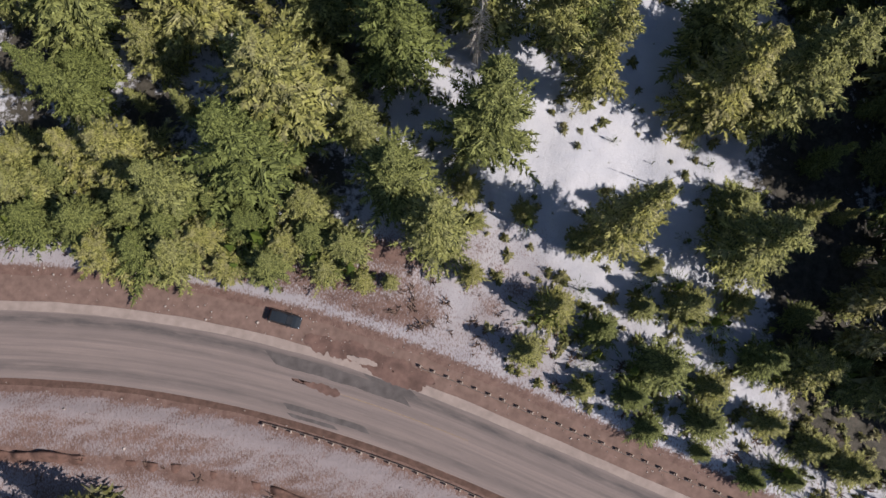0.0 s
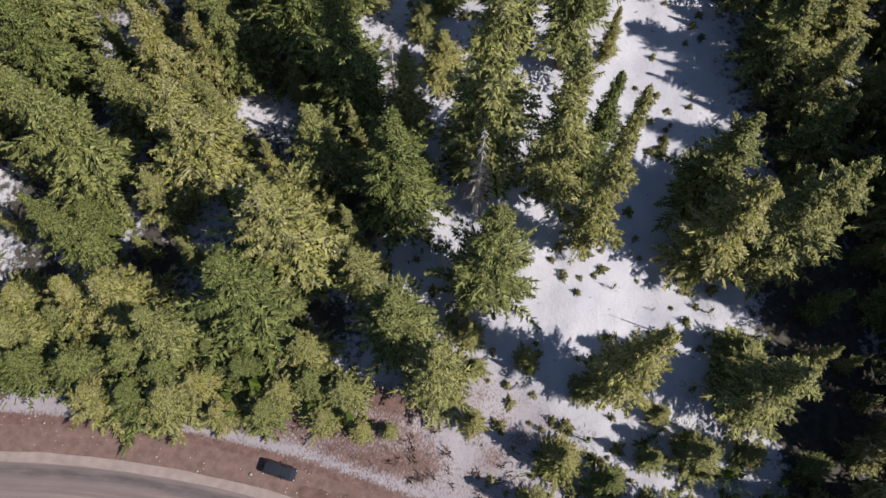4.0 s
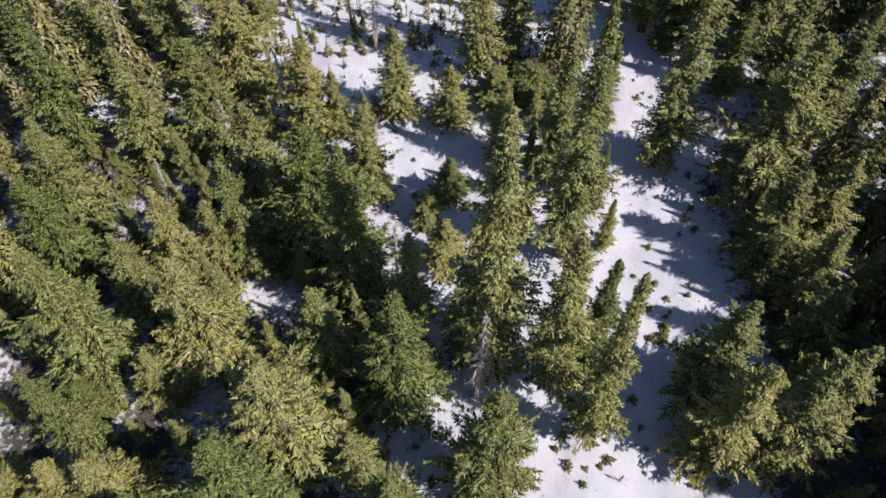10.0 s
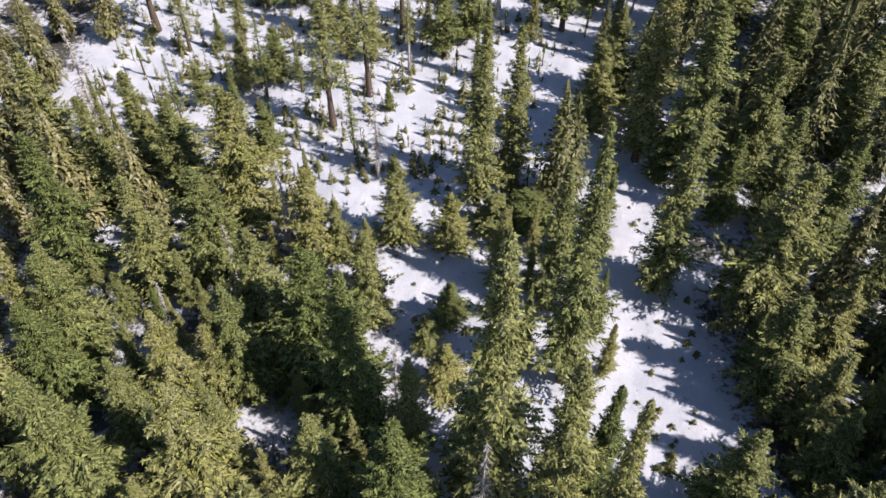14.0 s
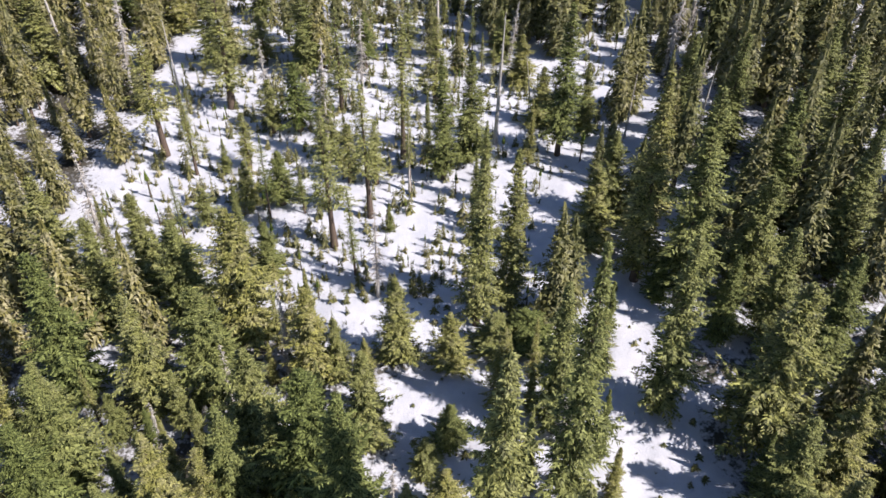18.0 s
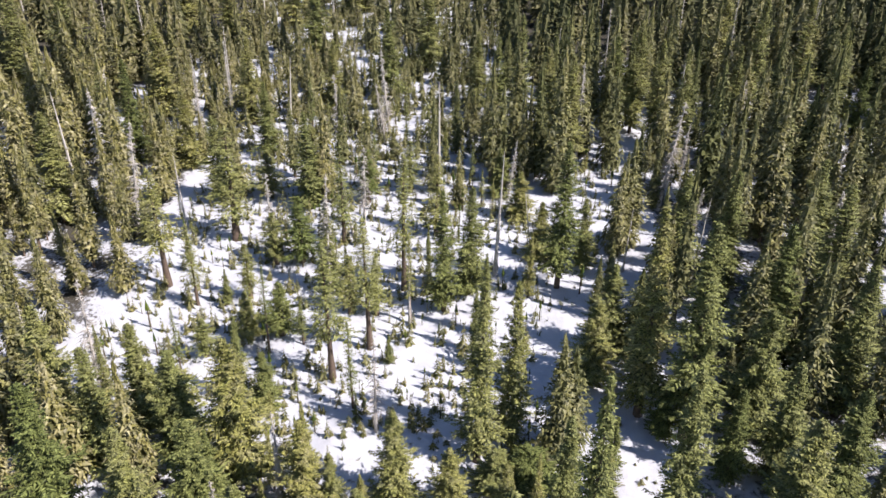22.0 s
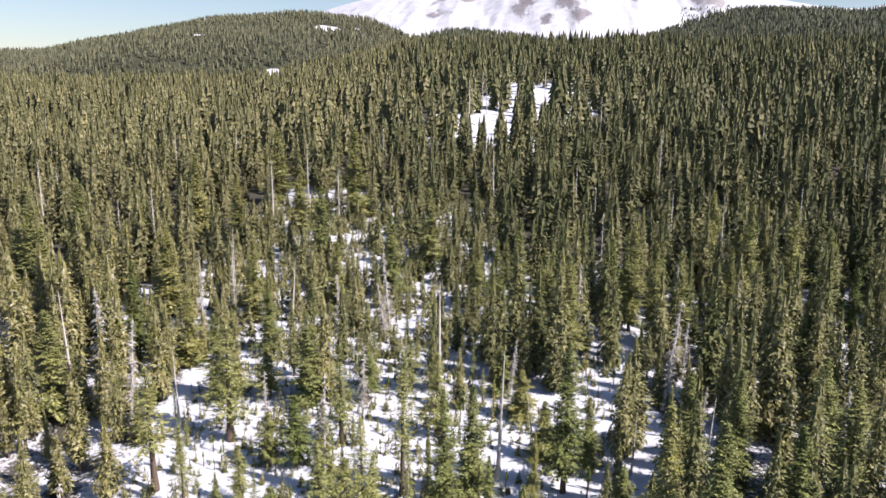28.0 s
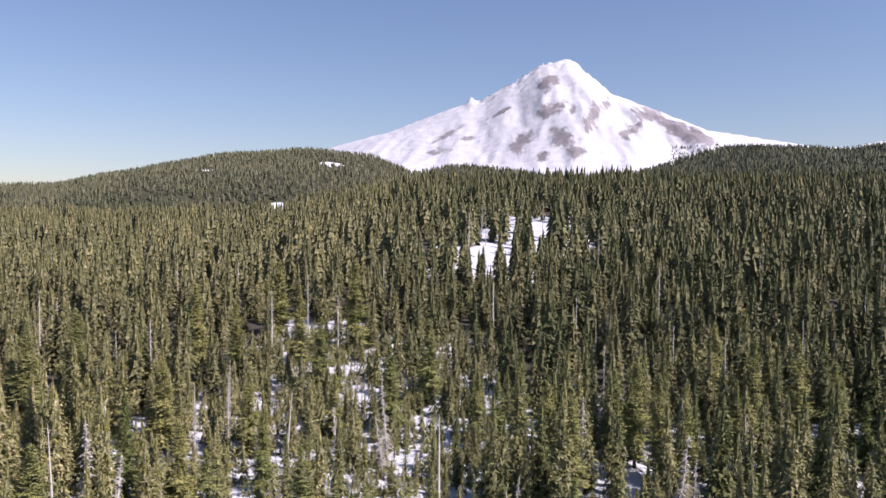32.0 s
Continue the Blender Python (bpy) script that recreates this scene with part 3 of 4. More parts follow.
clearing_fill = 0
for k in range(500):
    x, y = float(rn.uniform(-85, 60)), float(rn.uniform(104, 330))
    if clearing_fill < 34 and inside(x, y, BURN) and not inside(x, y, GLADE) and nearest(x, y) > 5.5:
        h = float(rn.choice([rn.uniform(7, 13), rn.uniform(12, 24)]))
        fir(rn.choice(["slim", "slim", "broad", "ragged", "ragged", "slim", "stemmed"]), round(x, 1), round(y, 1), h, float(rn.uniform(1.0, 1.35)) * (1.4 if h < 14 else 1), group="firs in the clearing")
        clearing_fill += 1
xs, ys = scatter(rn, -150, 150, 13, 190, 5.6)
off = ys - road_y(xs)
keep = in_view(xs, ys) & ~close(xs, ys, GLADE, 3.2) & ~close(xs, ys, BURN, 2.0) & (off > 20 - 5 * (xs < -20) + 18 * (xs > 8))
order = np.argsort(np.hypot(xs, ys - 20))
left = 345 - len(PLACED)
for i in order:
    x, y = round(float(xs[i]), 1), round(float(ys[i]), 1)
    if left <= 0 or not keep[i]:
        continue
    low = abs(x) < 62 and y < 105
    if nearest(x, y) < (4.9 if low else 5.6) or (low and rn.rand() < 0.15):
        continue
    h = float(rn.uniform(9, 19) if low else rn.uniform(20, 38))
    fir(rn.choice(["broad", "slim", "slim", "slim", "ragged"]), x, y, h, float(rn.uniform(1.15, 1.4)) * (1.15 if low else 1.0), group="firs of the woods")
    left -= 1
FILL_REACH = max(math.hypot(a, b - 20) for a, b, c in PLACED[-30:])


# ---- the woods farther off, too many to count ----
def simple_crown(seed, tiers, per, radius, start=0.05):
    """A far fir, 36 m high: tiers of drooping kite-shaped boughs."""
    rng = np.random.RandomState(seed)
    tri = []
    bulge = rng.uniform(0.72, 0.98)
    step = 36 * (1 - start) / tiers
    for i in range(tiers + 1):
        u = min(i / tiers, 0.97)
        z = 36 * (start + (1 - start) * u)
        turn = rng.uniform(0, 6.28)
        for k in range(per):
            a = turn + 6.2832 * (k + rng.uniform(-0.35, 0.35)) / per
            r = (1.08 * radius * (1 - u) ** bulge * min(1, 0.6 + 2.5 * u) + 0.25) * rng.uniform(0.55, 1.35)
            o, t = np.array((math.cos(a), math.sin(a), 0)), np.array((-math.sin(a), math.cos(a), 0))
            zz = np.array((0, 0, z + rng.uniform(-0.4, 0.4) * step))
            drop = r * rng.uniform(0.2, 0.9) * (1 - 0.6 * u)
            w = r * rng.uniform(0.16, 0.34) * 5.5 / per
            root = zz + np.array((0, 0, 0.3 * step))
            left = zz + o * r * 0.55 - t * w - np.array((0, 0, drop * rng.uniform(0.5, 1.0)))
            right = zz + o * r * 0.55 + t * w - np.array((0, 0, drop * rng.uniform(0.5, 1.0)))
            ridge = zz + o * r * 0.5 - np.array((0, 0, drop * 0.25))
            tip = zz + o * r - np.array((0, 0, drop))
            if per > 9:
                tri += [(root, left, ridge), (root, ridge, right), (ridge, left, tip), (ridge, tip, right)]
            else:
                tri += [(root, left, tip), (root, tip, right)]
    tri.append((np.array((0, 0, 36.6)), np.array((0.3, 0, 34.2)), np.array((-0.2, 0.25, 34.2))))
    tri.append((np.array((0, 0, 36.6)), np.array((0, -0.3, 34.2)), np.array((-0.2, 0.25, 34.2))))
    return np.array(tri).reshape(-1, 3)


def sprayed_crown(seed, n, radius, start=0.05, spray=1.0):
    """A fir of the far woods, 36 m high: n separate drooping sprays in tiers."""
    rng = np.random.RandomState(seed)
    bulge = rng.uniform(0.72, 1.0)
    u = 1 - np.sqrt(1 - rng.uniform(0, 0.985, n))
    u = np.where(rng.rand(n) < 0.25, rng.uniform(0, 0.98, n), u)
    tier = max(10, int(26 / spray))
    u = (np.floor(u * tier) + 0.5 + rng.normal(0, 0.22, n)) / tier
    u = np.clip(u, 0, 0.985)
    a = rng.uniform(0, 6.2832, n)
    lobe = 1 + 0.22 * np.sin(2 * a + u * 9 + seed) + 0.16 * np.sin(5 * a - u * 31 + seed) + 0.12 * np.sin(u * 60 + 3 * np.sin(a))
    reach = (radius * (1 - u) ** bulge * np.minimum(1, 0.55 + 3 * u) + 0.22) * lobe
    r = reach * rng.uniform(0.15, 1.0, n) ** 0.5
    z = 36 * (start + (1 - start) * u)
    out = np.stack([np.cos(a), np.sin(a), 0 * a], -1)
    side = np.stack([-np.sin(a), np.cos(a), 0 * a], -1)
    up = np.array((0, 0, 1.0))
    length = spray * (0.55 + 0.22 * reach) * rng.uniform(0.6, 1.5, n)
    wide = spray * (0.20 + 0.055 * reach) * rng.uniform(0.6, 1.4, n)
    droop = (rng.uniform(0.3, 1.5, n) - 0.8 * u)[:, None]
    p = out * (r - 0.5 * length)[:, None] + up * z[:, None]
    way = out * rng.uniform(0.3, 0.9, n)[:, None] + side * rng.normal(0, 0.55, n)[:, None] - up * droop
    tilt = side + up * rng.normal(0, 0.5, n)[:, None]
    tri = np.stack([p - tilt * wide[:, None], p + tilt * wide[:, None], p + way * length[:, None]], 1).reshape(-1, 3)
    tip = [(0, 0, 36.7), (0.28, 0, 33.6), (-0.2, 0.25, 33.6), (0, 0, 36.7), (0, -0.3, 33.6), (-0.2, 0.25, 33.6)]
    return np.concatenate([tri, np.array(tip)])


def skirted_crown(seed, tiers, per, radius, start=0.04):
    """A far fir, 36 m high: tiers of closed skirts with ragged drooping rims."""
    rng = np.random.RandomState(seed)
    bulge = rng.uniform(0.8, 1.05)
    tri = []
    for i in range(tiers):
        u = i / tiers
        z = 36 * (start + (1 - start) * u)
        reach = radius * (1 - u) ** bulge * min(1, 0.65 + 2.5 * u) + 0.2
        step = 36 * (1 - start) / tiers
        top = np.array((rng.normal(0, 0.12), rng.normal(0, 0.12), min(z + step * rng.uniform(1.7, 2.4), 36.6)))
        turn, n = rng.uniform(0, 6.28), 2 * per
        rim = []
        for k in range(n):
            a = turn + 6.2832 * (k + rng.uniform(-0.25, 0.25)) / n
            r = reach * (rng.uniform(0.9, 1.3) if k % 2 else rng.uniform(0.5, 0.75))
            rim.append(np.array((r * math.cos(a), r * math.sin(a), z - (0.32 if k % 2 else 0.0) * reach + rng.uniform(-0.25, 0.25) * step)))
        for k in range(n):
            tri.append((top, rim[k], rim[(k + 1) % n]))
    return np.array(tri).reshape(-1, 3)


def woods(name, label, templates, xs, ys, hs, wide, seed, ground_of=land, material=None):
    rng = np.random.RandomState(seed)
    vs, tints = [], []
    pick = rng.randint(0, len(templates), len(xs))
    zs = ground_of(xs, ys)
    for i, tv in enumerate(templates):
        m = pick == i
        n = int(m.sum())
        if not n:
            continue
        a = rng.uniform(0, 6.2832, n)
        s = hs[m] / 36
        w = s ** 0.65 * 0.84 * wide * rng.uniform(0.8, 1.2, n)
        c, d = np.cos(a), np.sin(a)
        X = (tv[None, :, 0] * c[:, None] - tv[None, :, 1] * d[:, None]) * w[:, None] + xs[m][:, None]
        Y = (tv[None, :, 0] * d[:, None] + tv[None, :, 1] * c[:, None]) * w[:, None] + ys[m][:, None]
        Z = tv[None, :, 2] * s[:, None] + zs[m][:, None]
        vs.append(np.stack([X, Y, Z], -1).reshape(-1, 3))
        # firs farther left get a paler tint, painting in their fuller sunlight
        painted_sun = 0.6 * ss(60, -140, xs[m])
        tints.append(np.repeat(np.clip(rng.uniform(0, 1, n) * 0.75 + 0.12 + painted_sun * 0.7, 0, 1), len(tv)))
    v = np.concatenate(vs)
    me = raw_mesh(name, v, np.arange(len(v)).reshape(-1, 3), [material or FIR_FAR])
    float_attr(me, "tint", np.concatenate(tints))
    return tagged(new(name, me), label, "woods", kind="stuff")


def heights(rng, n, low, tall, share):
    """Heights of mixed woods: low trees and a share of tall ones."""
    return np.where(rng.rand(n) < share, rng.uniform(tall[0], tall[1], n), rng.uniform(low[0], low[1], n))


def thick(xs, ys):
    """Share of the ground that trees cover."""
    open_ = 0.95 * np.exp(-(((xs - 95) / 72) ** 2 + ((ys - 790) / 150) ** 2)) + 0.8 * np.exp(-(((xs - 30) / 60) ** 2 + ((ys - 640) / 90) ** 2)) + 0.55 * np.exp(-(((xs + 80) / 30) ** 2 + ((ys - 430) / 60) ** 2))
    return (0.74 + 0.24 * ss(-0.2, 0.2, wave(xs, ys, 160, 21) + 0.45 * wave(xs, ys, 50, 22))) * (1 - 0.92 * np.minimum(open_, 1))


def thin(xs, ys):
    """The half-open stretch of low firs behind the clearing."""
    return ss(-130, -95, xs) * ss(45, 10, xs) * ss(225, 250, ys) * ss(470, 400, ys)


rw = np.random.RandomState(77)
mid_t = [np.concatenate([skirted_crown(30 + i, 13, 5, r * 0.52, st), sprayed_crown(40 + i, 1350, r * 1.05, st, 0.78)]) for i, (r, st) in enumerate(((4.2, 0.06), (3.6, 0.06), (3.1, 0.13), (4.5, 0.04), (2.9, 0.20), (3.8, 0.08)))]
back_t = [np.concatenate([skirted_crown(50 + i, 10, 4, r * 0.68), sprayed_crown(50 + i, 300, r * 1.06, 0.05, 1.15)]) for i, r in enumerate((4.2, 3.6, 3.2, 4.6))]
stem_v, stem_f = trunk_arrays(34, 0.45, 4, 1)
xs, ys = scatter(rw, -290, 290, 20, 310, 8.7)
keep = in_view(xs, ys) & (rw.rand(len(xs)) > 0.10 * thin(xs, ys)) & (~close(xs, ys, BURN, 2.0) | (ys > 238) | ((ys > 200) & (rw.rand(len(xs)) < 0.3)) | ((xs < -58) & (rw.rand(len(xs)) < 0.15))) & ~close(xs, ys, GLADE, 3.0) & (np.hypot(xs, ys - 20) > FILL_REACH - 2) & (rw.rand(len(xs)) < 0.72 + 0.26 * ss(-0.1, 0.25, wave(xs, ys, 70, 24))) & ~inside(xs, ys, LANE)
taken = np.array(PLACED)[:, :2]
keep &= np.min(np.hypot(xs[:, None] - taken[None, :, 0], ys[:, None] - taken[None, :, 1]), 1) > 5.5
xs, ys = xs[keep], ys[keep]
hs = heights(rw, len(xs), (13, 24), (27, 41), 0.62) * (0.8 + 0.3 * ss(-0.3, 0.3, wave(xs, ys, 60, 25))) * (1 - 0.42 * thin(xs, ys))
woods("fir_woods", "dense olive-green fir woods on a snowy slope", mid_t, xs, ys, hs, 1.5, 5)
def stems(xs, ys, hs, name):
    base = stem_v[stem_f].reshape(-1, 3)
    V = base[None] * (hs / 36)[:, None, None] + np.stack([xs, ys, land(xs, ys)], -1)[:, None, :]
    V = V.reshape(-1, 3)
    me = raw_mesh(name, V, np.arange(len(V)).reshape(-1, 4), [BARK])
    return tagged(new(name, me), "brown stems of the fir woods", "tree trunks", kind="stuff")


stems(xs, ys, hs, "woods_stems")
# woods beside and behind the view, which shade the ground
xs, ys = scatter(rw, 34, 150, -45, 75, 6.4)
keep = (ys + 0.446 * (xs - 50) > -3) & (xs > 52 + 0.2 * np.maximum(ys, 0)) & (rw.rand(len(xs)) < 0.92)
xs, ys = xs[keep], ys[keep]
lit = np.abs((xs - 29) * 0.407 + (ys - 31) * 0.913) < 5.5
woods("fir_woods_side", "dense dark fir woods on the shaded side of the glade", mid_t, xs, ys, rw.uniform(22, 38, len(xs)) * np.where(lit & (xs < 90), 0.22, 1), 1.25, 15)
xs, ys = scatter(rw, -95, 60, -75, 0, 6.5)
off = ys - road_y(xs)
keep = (off < -20.5) & (off > -52) & (rw.rand(len(xs)) < 0.75)
xs, ys = xs[keep], ys[keep]
woods("fir_woods_below", "fir woods below the road", mid_t, xs, ys, rw.uniform(10, 20, len(xs)), 1.5, 18)
far_t = [skirted_crown(60 + i, 10, 5, r) for i, r in enumerate((4.4, 3.8, 3.3, 4.8))]
xs, ys = scatter(rw, -460, 460, 310, 540, 11.2)
keep = in_view(xs, ys) & (rw.rand(len(xs)) > 0.10 * thin(xs, ys)) & (rw.rand(len(xs)) < thick(xs, ys))
xs, ys = xs[keep], ys[keep]
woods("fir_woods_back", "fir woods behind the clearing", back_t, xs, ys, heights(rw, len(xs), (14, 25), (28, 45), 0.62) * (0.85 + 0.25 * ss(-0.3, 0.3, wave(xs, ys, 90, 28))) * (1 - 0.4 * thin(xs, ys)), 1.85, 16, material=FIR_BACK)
xs, ys = scatter(rw, -760, 760, 540, 950, 12.6)
keep = in_view(xs, ys) & (rw.rand(len(xs)) < thick(xs, ys))
xs, ys = xs[keep], ys[keep]
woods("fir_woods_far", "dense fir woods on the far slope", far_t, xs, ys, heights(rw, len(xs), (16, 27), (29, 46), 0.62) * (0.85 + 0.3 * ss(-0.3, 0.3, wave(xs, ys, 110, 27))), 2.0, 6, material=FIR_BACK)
dist_t = [skirted_crown(70 + i, 6, 4, r) for i, r in enumerate((4.8, 4.2, 3.7))]
xs, ys = scatter(rw, -1000, 1000, 950, 1400, 12.5)
keep = in_view(xs, ys) & (rw.rand(len(xs)) < 0.97)
xs, ys = xs[keep], ys[keep]
woods("fir_woods_distant", "distant fir woods along the ridge", dist_t, xs, ys, heights(rw, len(xs), (20, 30), (31, 44), 0.6), 1.6, 7, material=FIR_BACK)

# bleached dead firs among the far woods
dead_t = []
for seed in (3, 4, 5):
    a, b, c, d = snag_arrays(seed, 36.0, 2.6, 60)
    dead_t.append(np.concatenate([np.concatenate([a[b][:, :3], a[b][:, (0, 2, 3)]]).reshape(-1, 3), c[d].reshape(-1, 3)]))
xs, ys = scatter(rw, -420, 420, 240, 820, 52)
keep = (np.abs(xs) < 0.62 * ys) & (rw.rand(len(xs)) < 0.75)
xs, ys = xs[keep], ys[keep]
woods("dead_trees_far", "bleached dead trees among the far firs", dead_t, xs, ys, rw.uniform(20, 38, len(xs)), 1.3, 19, material=DEADWOOD)


# ---- the forested hill and the snow mountain behind ----
def profile(pairs, x):
    p = np.array(pairs)
    return np.interp(x, p[:, 0], p[:, 1])


HILL_Y = 2600.0
# crest of the hill: x over y, height over y, seen from the eye's level
HILL = [(-1.2, 0.02), (-0.60, 0.046), (-0.506, 0.050), (-0.423, 0.068), (-0.35, 0.080), (-0.294, 0.091), (-0.173, 0.097), (-0.098, 0.090), (-0.041, 0.066), (0.0, 0.076), (0.03, 0.077), (0.08, 0.073), (0.16, 0.062), (0.25, 0.070), (0.30, 0.084), (0.34, 0.099), (0.38, 0.107), (0.43, 0.106), (0.48, 0.103), (0.51, 0.102), (0.535, 0.104), (0.58, 0.111), (0.9, 0.09)]


def hill_land(x, y):
    x, y = np.asarray(x, float), np.asarray(y, float)
    crest = EYE + HILL_Y * profile(HILL, x / HILL_Y) - 14
    back = np.abs(y - HILL_Y - 60 * wave(x, y, 500, 31))
    z = crest - 0.22 * back * (back / (back + 120))
    return z + 10 * wave(x, y, 260, 32) * ss(0, 150, back) - 0.6 * soft(1800 - y, 25)


def hill_open(x, y):
    """Snowy openings in the hill's woods."""
    out = 0
    for ox, oy, rx, ry in ((-400, 1745, 26, 18), (-350, 2290, 38, 28), (-258, 2330, 18, 20), (-1090, 2240, 40, 28), (-1085, 2520, 75, 50), (-660, 2060, 22, 22)):
        out = np.maximum(out, np.exp(-(((x - ox) / rx) ** 2 + ((y - oy) / ry) ** 2)))
    return out


HILL_FLOOR, hnt, hb = mat("needle_litter_and_snow", 0.9)
hn = noise_tex(hnt, 0.05, 5.0)
litter = ramp(hnt, hn.outputs[0], [(0.3, (0.03, 0.035, 0.02)), (0.7, (0.07, 0.07, 0.04))]).outputs[0]
hedge = math_node(hnt, "ADD", attr(hnt, "bare"), math_node(hnt, "MULTIPLY", math_node(hnt, "SUBTRACT", hn.outputs[0], 0.5), 0.8))
hnt.links.new(mix(hnt, ramp(hnt, hedge, [(0.4, (0, 0, 0)), (0.6, (1, 1, 1))]).outputs[0], (0.66, 0.67, 0.70), litter), hb.inputs["Base Color"])
hx, hy = np.linspace(-2300, 2300, 300), np.linspace(1640, 2900, 90)
HX, HY = np.meshgrid(hx, hy)
hill_me = raw_mesh("hill", np.stack([HX, HY, hill_land(HX, HY)], -1).reshape(-1, 3), grid_faces(300, 90), [HILL_FLOOR], True)
float_attr(hill_me, "bare", (1.0 - 0.95 * ss(0.25, 0.5, hill_open(HX, HY))).ravel())
tagged(new("hill", hill_me), "forested hill with small snowy openings", "hill", kind="structure")
tiny_t = [skirted_crown(80 + i, 3, 3, r) for i, r in enumerate((4.6, 4.0, 3.4))]
xs, ys = scatter(rw, -1750, 1750, 1650, 2680, 13.0)
keep = (np.abs(xs) < 0.66 * ys) & (hill_open(xs, ys) < 0.3) & (rw.rand(len(xs)) < 0.9)
xs, ys = xs[keep], ys[keep]
woods("hill_woods", "fir woods covering the distant hill", tiny_t, xs, ys, rw.uniform(13, 24, len(xs)), 1.7, 9, lambda x, y: np.maximum(hill_land(x, y), land(x, y)), FIR_HAZED)

MT_Y = 4300.0
PEAK = [(-0.6, 0.0), (-0.30, 0.05), (-0.158, 0.098), (-0.068, 0.1237), (0.0, 0.1505), (0.020, 0.1565), (0.0465, 0.164), (0.0749, 0.181), (0.090, 0.188), (0.1197, 0.2089), (0.130, 0.213), (0.157, 0.2189), (0.1722, 0.2138), (0.2179, 0.1746), (0.2784, 0.1527), (0.3465, 0.127), (0.4824, 0.107), (0.535, 0.1045), (0.58, 0.114), (0.75, 0.10)]


def ridged(x, y, s, seed):
    """Sharp-crested relief between 0 and 1."""
    out, amp, tot = 0, 1.0, 0
    for k in range(4):
        out = out + amp * (1 - np.abs(wave(x, y, s / 2 ** k, seed + k)) * 2.2)
        tot += amp
        amp *= 0.5
    return out / tot


def mountain_material():
    m, nt, b = mat("mountain_snow_and_rock", 0.7)
    rock_n = noise_tex(nt, 0.012, 6.0, 0.65)
    rock = ramp(nt, rock_n.outputs[0], [(0.3, (0.15, 0.14, 0.145)), (0.7, (0.29, 0.265, 0.27))]).outputs[0]
    n2 = noise_tex(nt, 0.024, 8.0, 0.68, stretch=(1.0, 0.5, 0.45))
    edge = math_node(nt, "ADD", attr(nt, "rock"), math_node(nt, "MULTIPLY", math_node(nt, "SUBTRACT", n2.outputs[0], 0.5), 1.6))
    mask = ramp(nt, edge, [(0.42, (0, 0, 0)), (0.66, (1, 1, 1))]).outputs[0]
    nt.links.new(mix(nt, mask, ramp(nt, noise_tex(nt, 0.005, 4.0).outputs[0], [(0.35, (0.46, 0.465, 0.49)), (0.65, (0.54, 0.54, 0.555))]).outputs[0], rock), b.inputs["Base Color"])
    bump(nt, b, n2.outputs[0], 0.5, 8.0)
    return m


mx, my = np.linspace(-0.62, 0.76, 420), np.linspace(2950, 4450, 150)
MU, MY = np.meshgrid(mx, my)
MX = MU * MT_Y
t_back = np.clip((MT_Y - MY) / 1350, -0.2, 1)
crest = EYE + MT_Y * profile(PEAK, MU)
foot = EYE + MT_Y * 0.015
fall = np.where(t_back > 0, (1 - np.abs(t_back)) ** 1.25, 1 - 3 * np.abs(t_back))
rel = ridged(MX - 0.7 * (MU - 0.15) * (MT_Y - MY), MY * 0.22, 1100, 51)
fine = ridged(MX - 0.9 * (MU - 0.15) * (MT_Y - MY) + 40 * wave(MX, MY, 300, 66), MY * 0.25, 330, 61)
mz = foot + (crest - foot) * fall + ss(0.0, 0.25, t_back) * ((rel - 0.5) * (58 + 80 * ss(0.05, 0.2, MU)) + (fine - 0.5) * (10 + 28 * ss(0.05, 0.2, MU))) * ss(0, 200, crest - foot) + (ridged(MX, MY, 120, 71) - 0.5) * 7 + (ridged(MX, MY, 55, 81) - 0.5) * 26 * np.exp(-(t_back / 0.06) ** 2) * ss(0.0, 0.06, MU) * ss(0.24, 0.18, MU)
mz = mz + MT_Y * 0.007 * np.exp(-((MU - 0.032) / 0.0055) ** 2 - (t_back / 0.035) ** 2)
mt_me = raw_mesh("snow_mountain", np.stack([MX, MY, mz], -1).reshape(-1, 3), grid_faces(420, 150), [mountain_material()], True)
# bare rock and ash on the face, a cirque's painted shadow (the first) and dark trees: bearing, rise, half length, half
# width, slant in degrees
RIBS_AND_SHADE = [(0.1275, 0.184, 0.009, 0.012, 0), (0.143, 0.192, 0.009, 0.009, 0), (0.141, 0.153, 0.023, 0.011, 25), (0.169, 0.151, 0.005, 0.010, 0), (0.195, 0.141, 0.011, 0.021, -15),
        (0.213, 0.159, 0.008, 0.011, -15), (0.272, 0.146, 0.027, 0.012, -30), (0.305, 0.128, 0.023, 0.008, -25), (0.242, 0.123, 0.024, 0.007, 30), (0.100, 0.109, 0.026, 0.015, 40),
        (0.154, 0.115, 0.021, 0.015, -40), (0.175, 0.097, 0.018, 0.008, 0), (0.129, 0.089, 0.011, 0.008, 40), (-0.001, 0.116, 0.027, 0.004, 28), (0.030, 0.1125, 0.011, 0.004, 0),
        (0.071, 0.147, 0.021, 0.003, 28), (0.081, 0.185, 0.009, 0.004, 35), (-0.012, 0.0956, 0.018, 0.005, 8), (0.332, 0.119, 0.023, 0.005, -15)]
FU, FV = MX / MY, (mz - EYE) / MY
ribs = np.zeros_like(FU)
for u0, v0, ra, rb_, slant in RIBS_AND_SHADE:
    ca, sa = math.cos(radians(slant)), math.sin(radians(slant))
    du, dv = FU - u0, FV - v0
    q = ((du * ca + dv * sa) / ra) ** 2 + ((dv * ca - du * sa) / rb_) ** 2
    ribs = np.maximum(ribs, np.exp(-0.7 * q))
band = ss(0.06, 0.14, t_back) * ss(0.0, 0.10, MU)
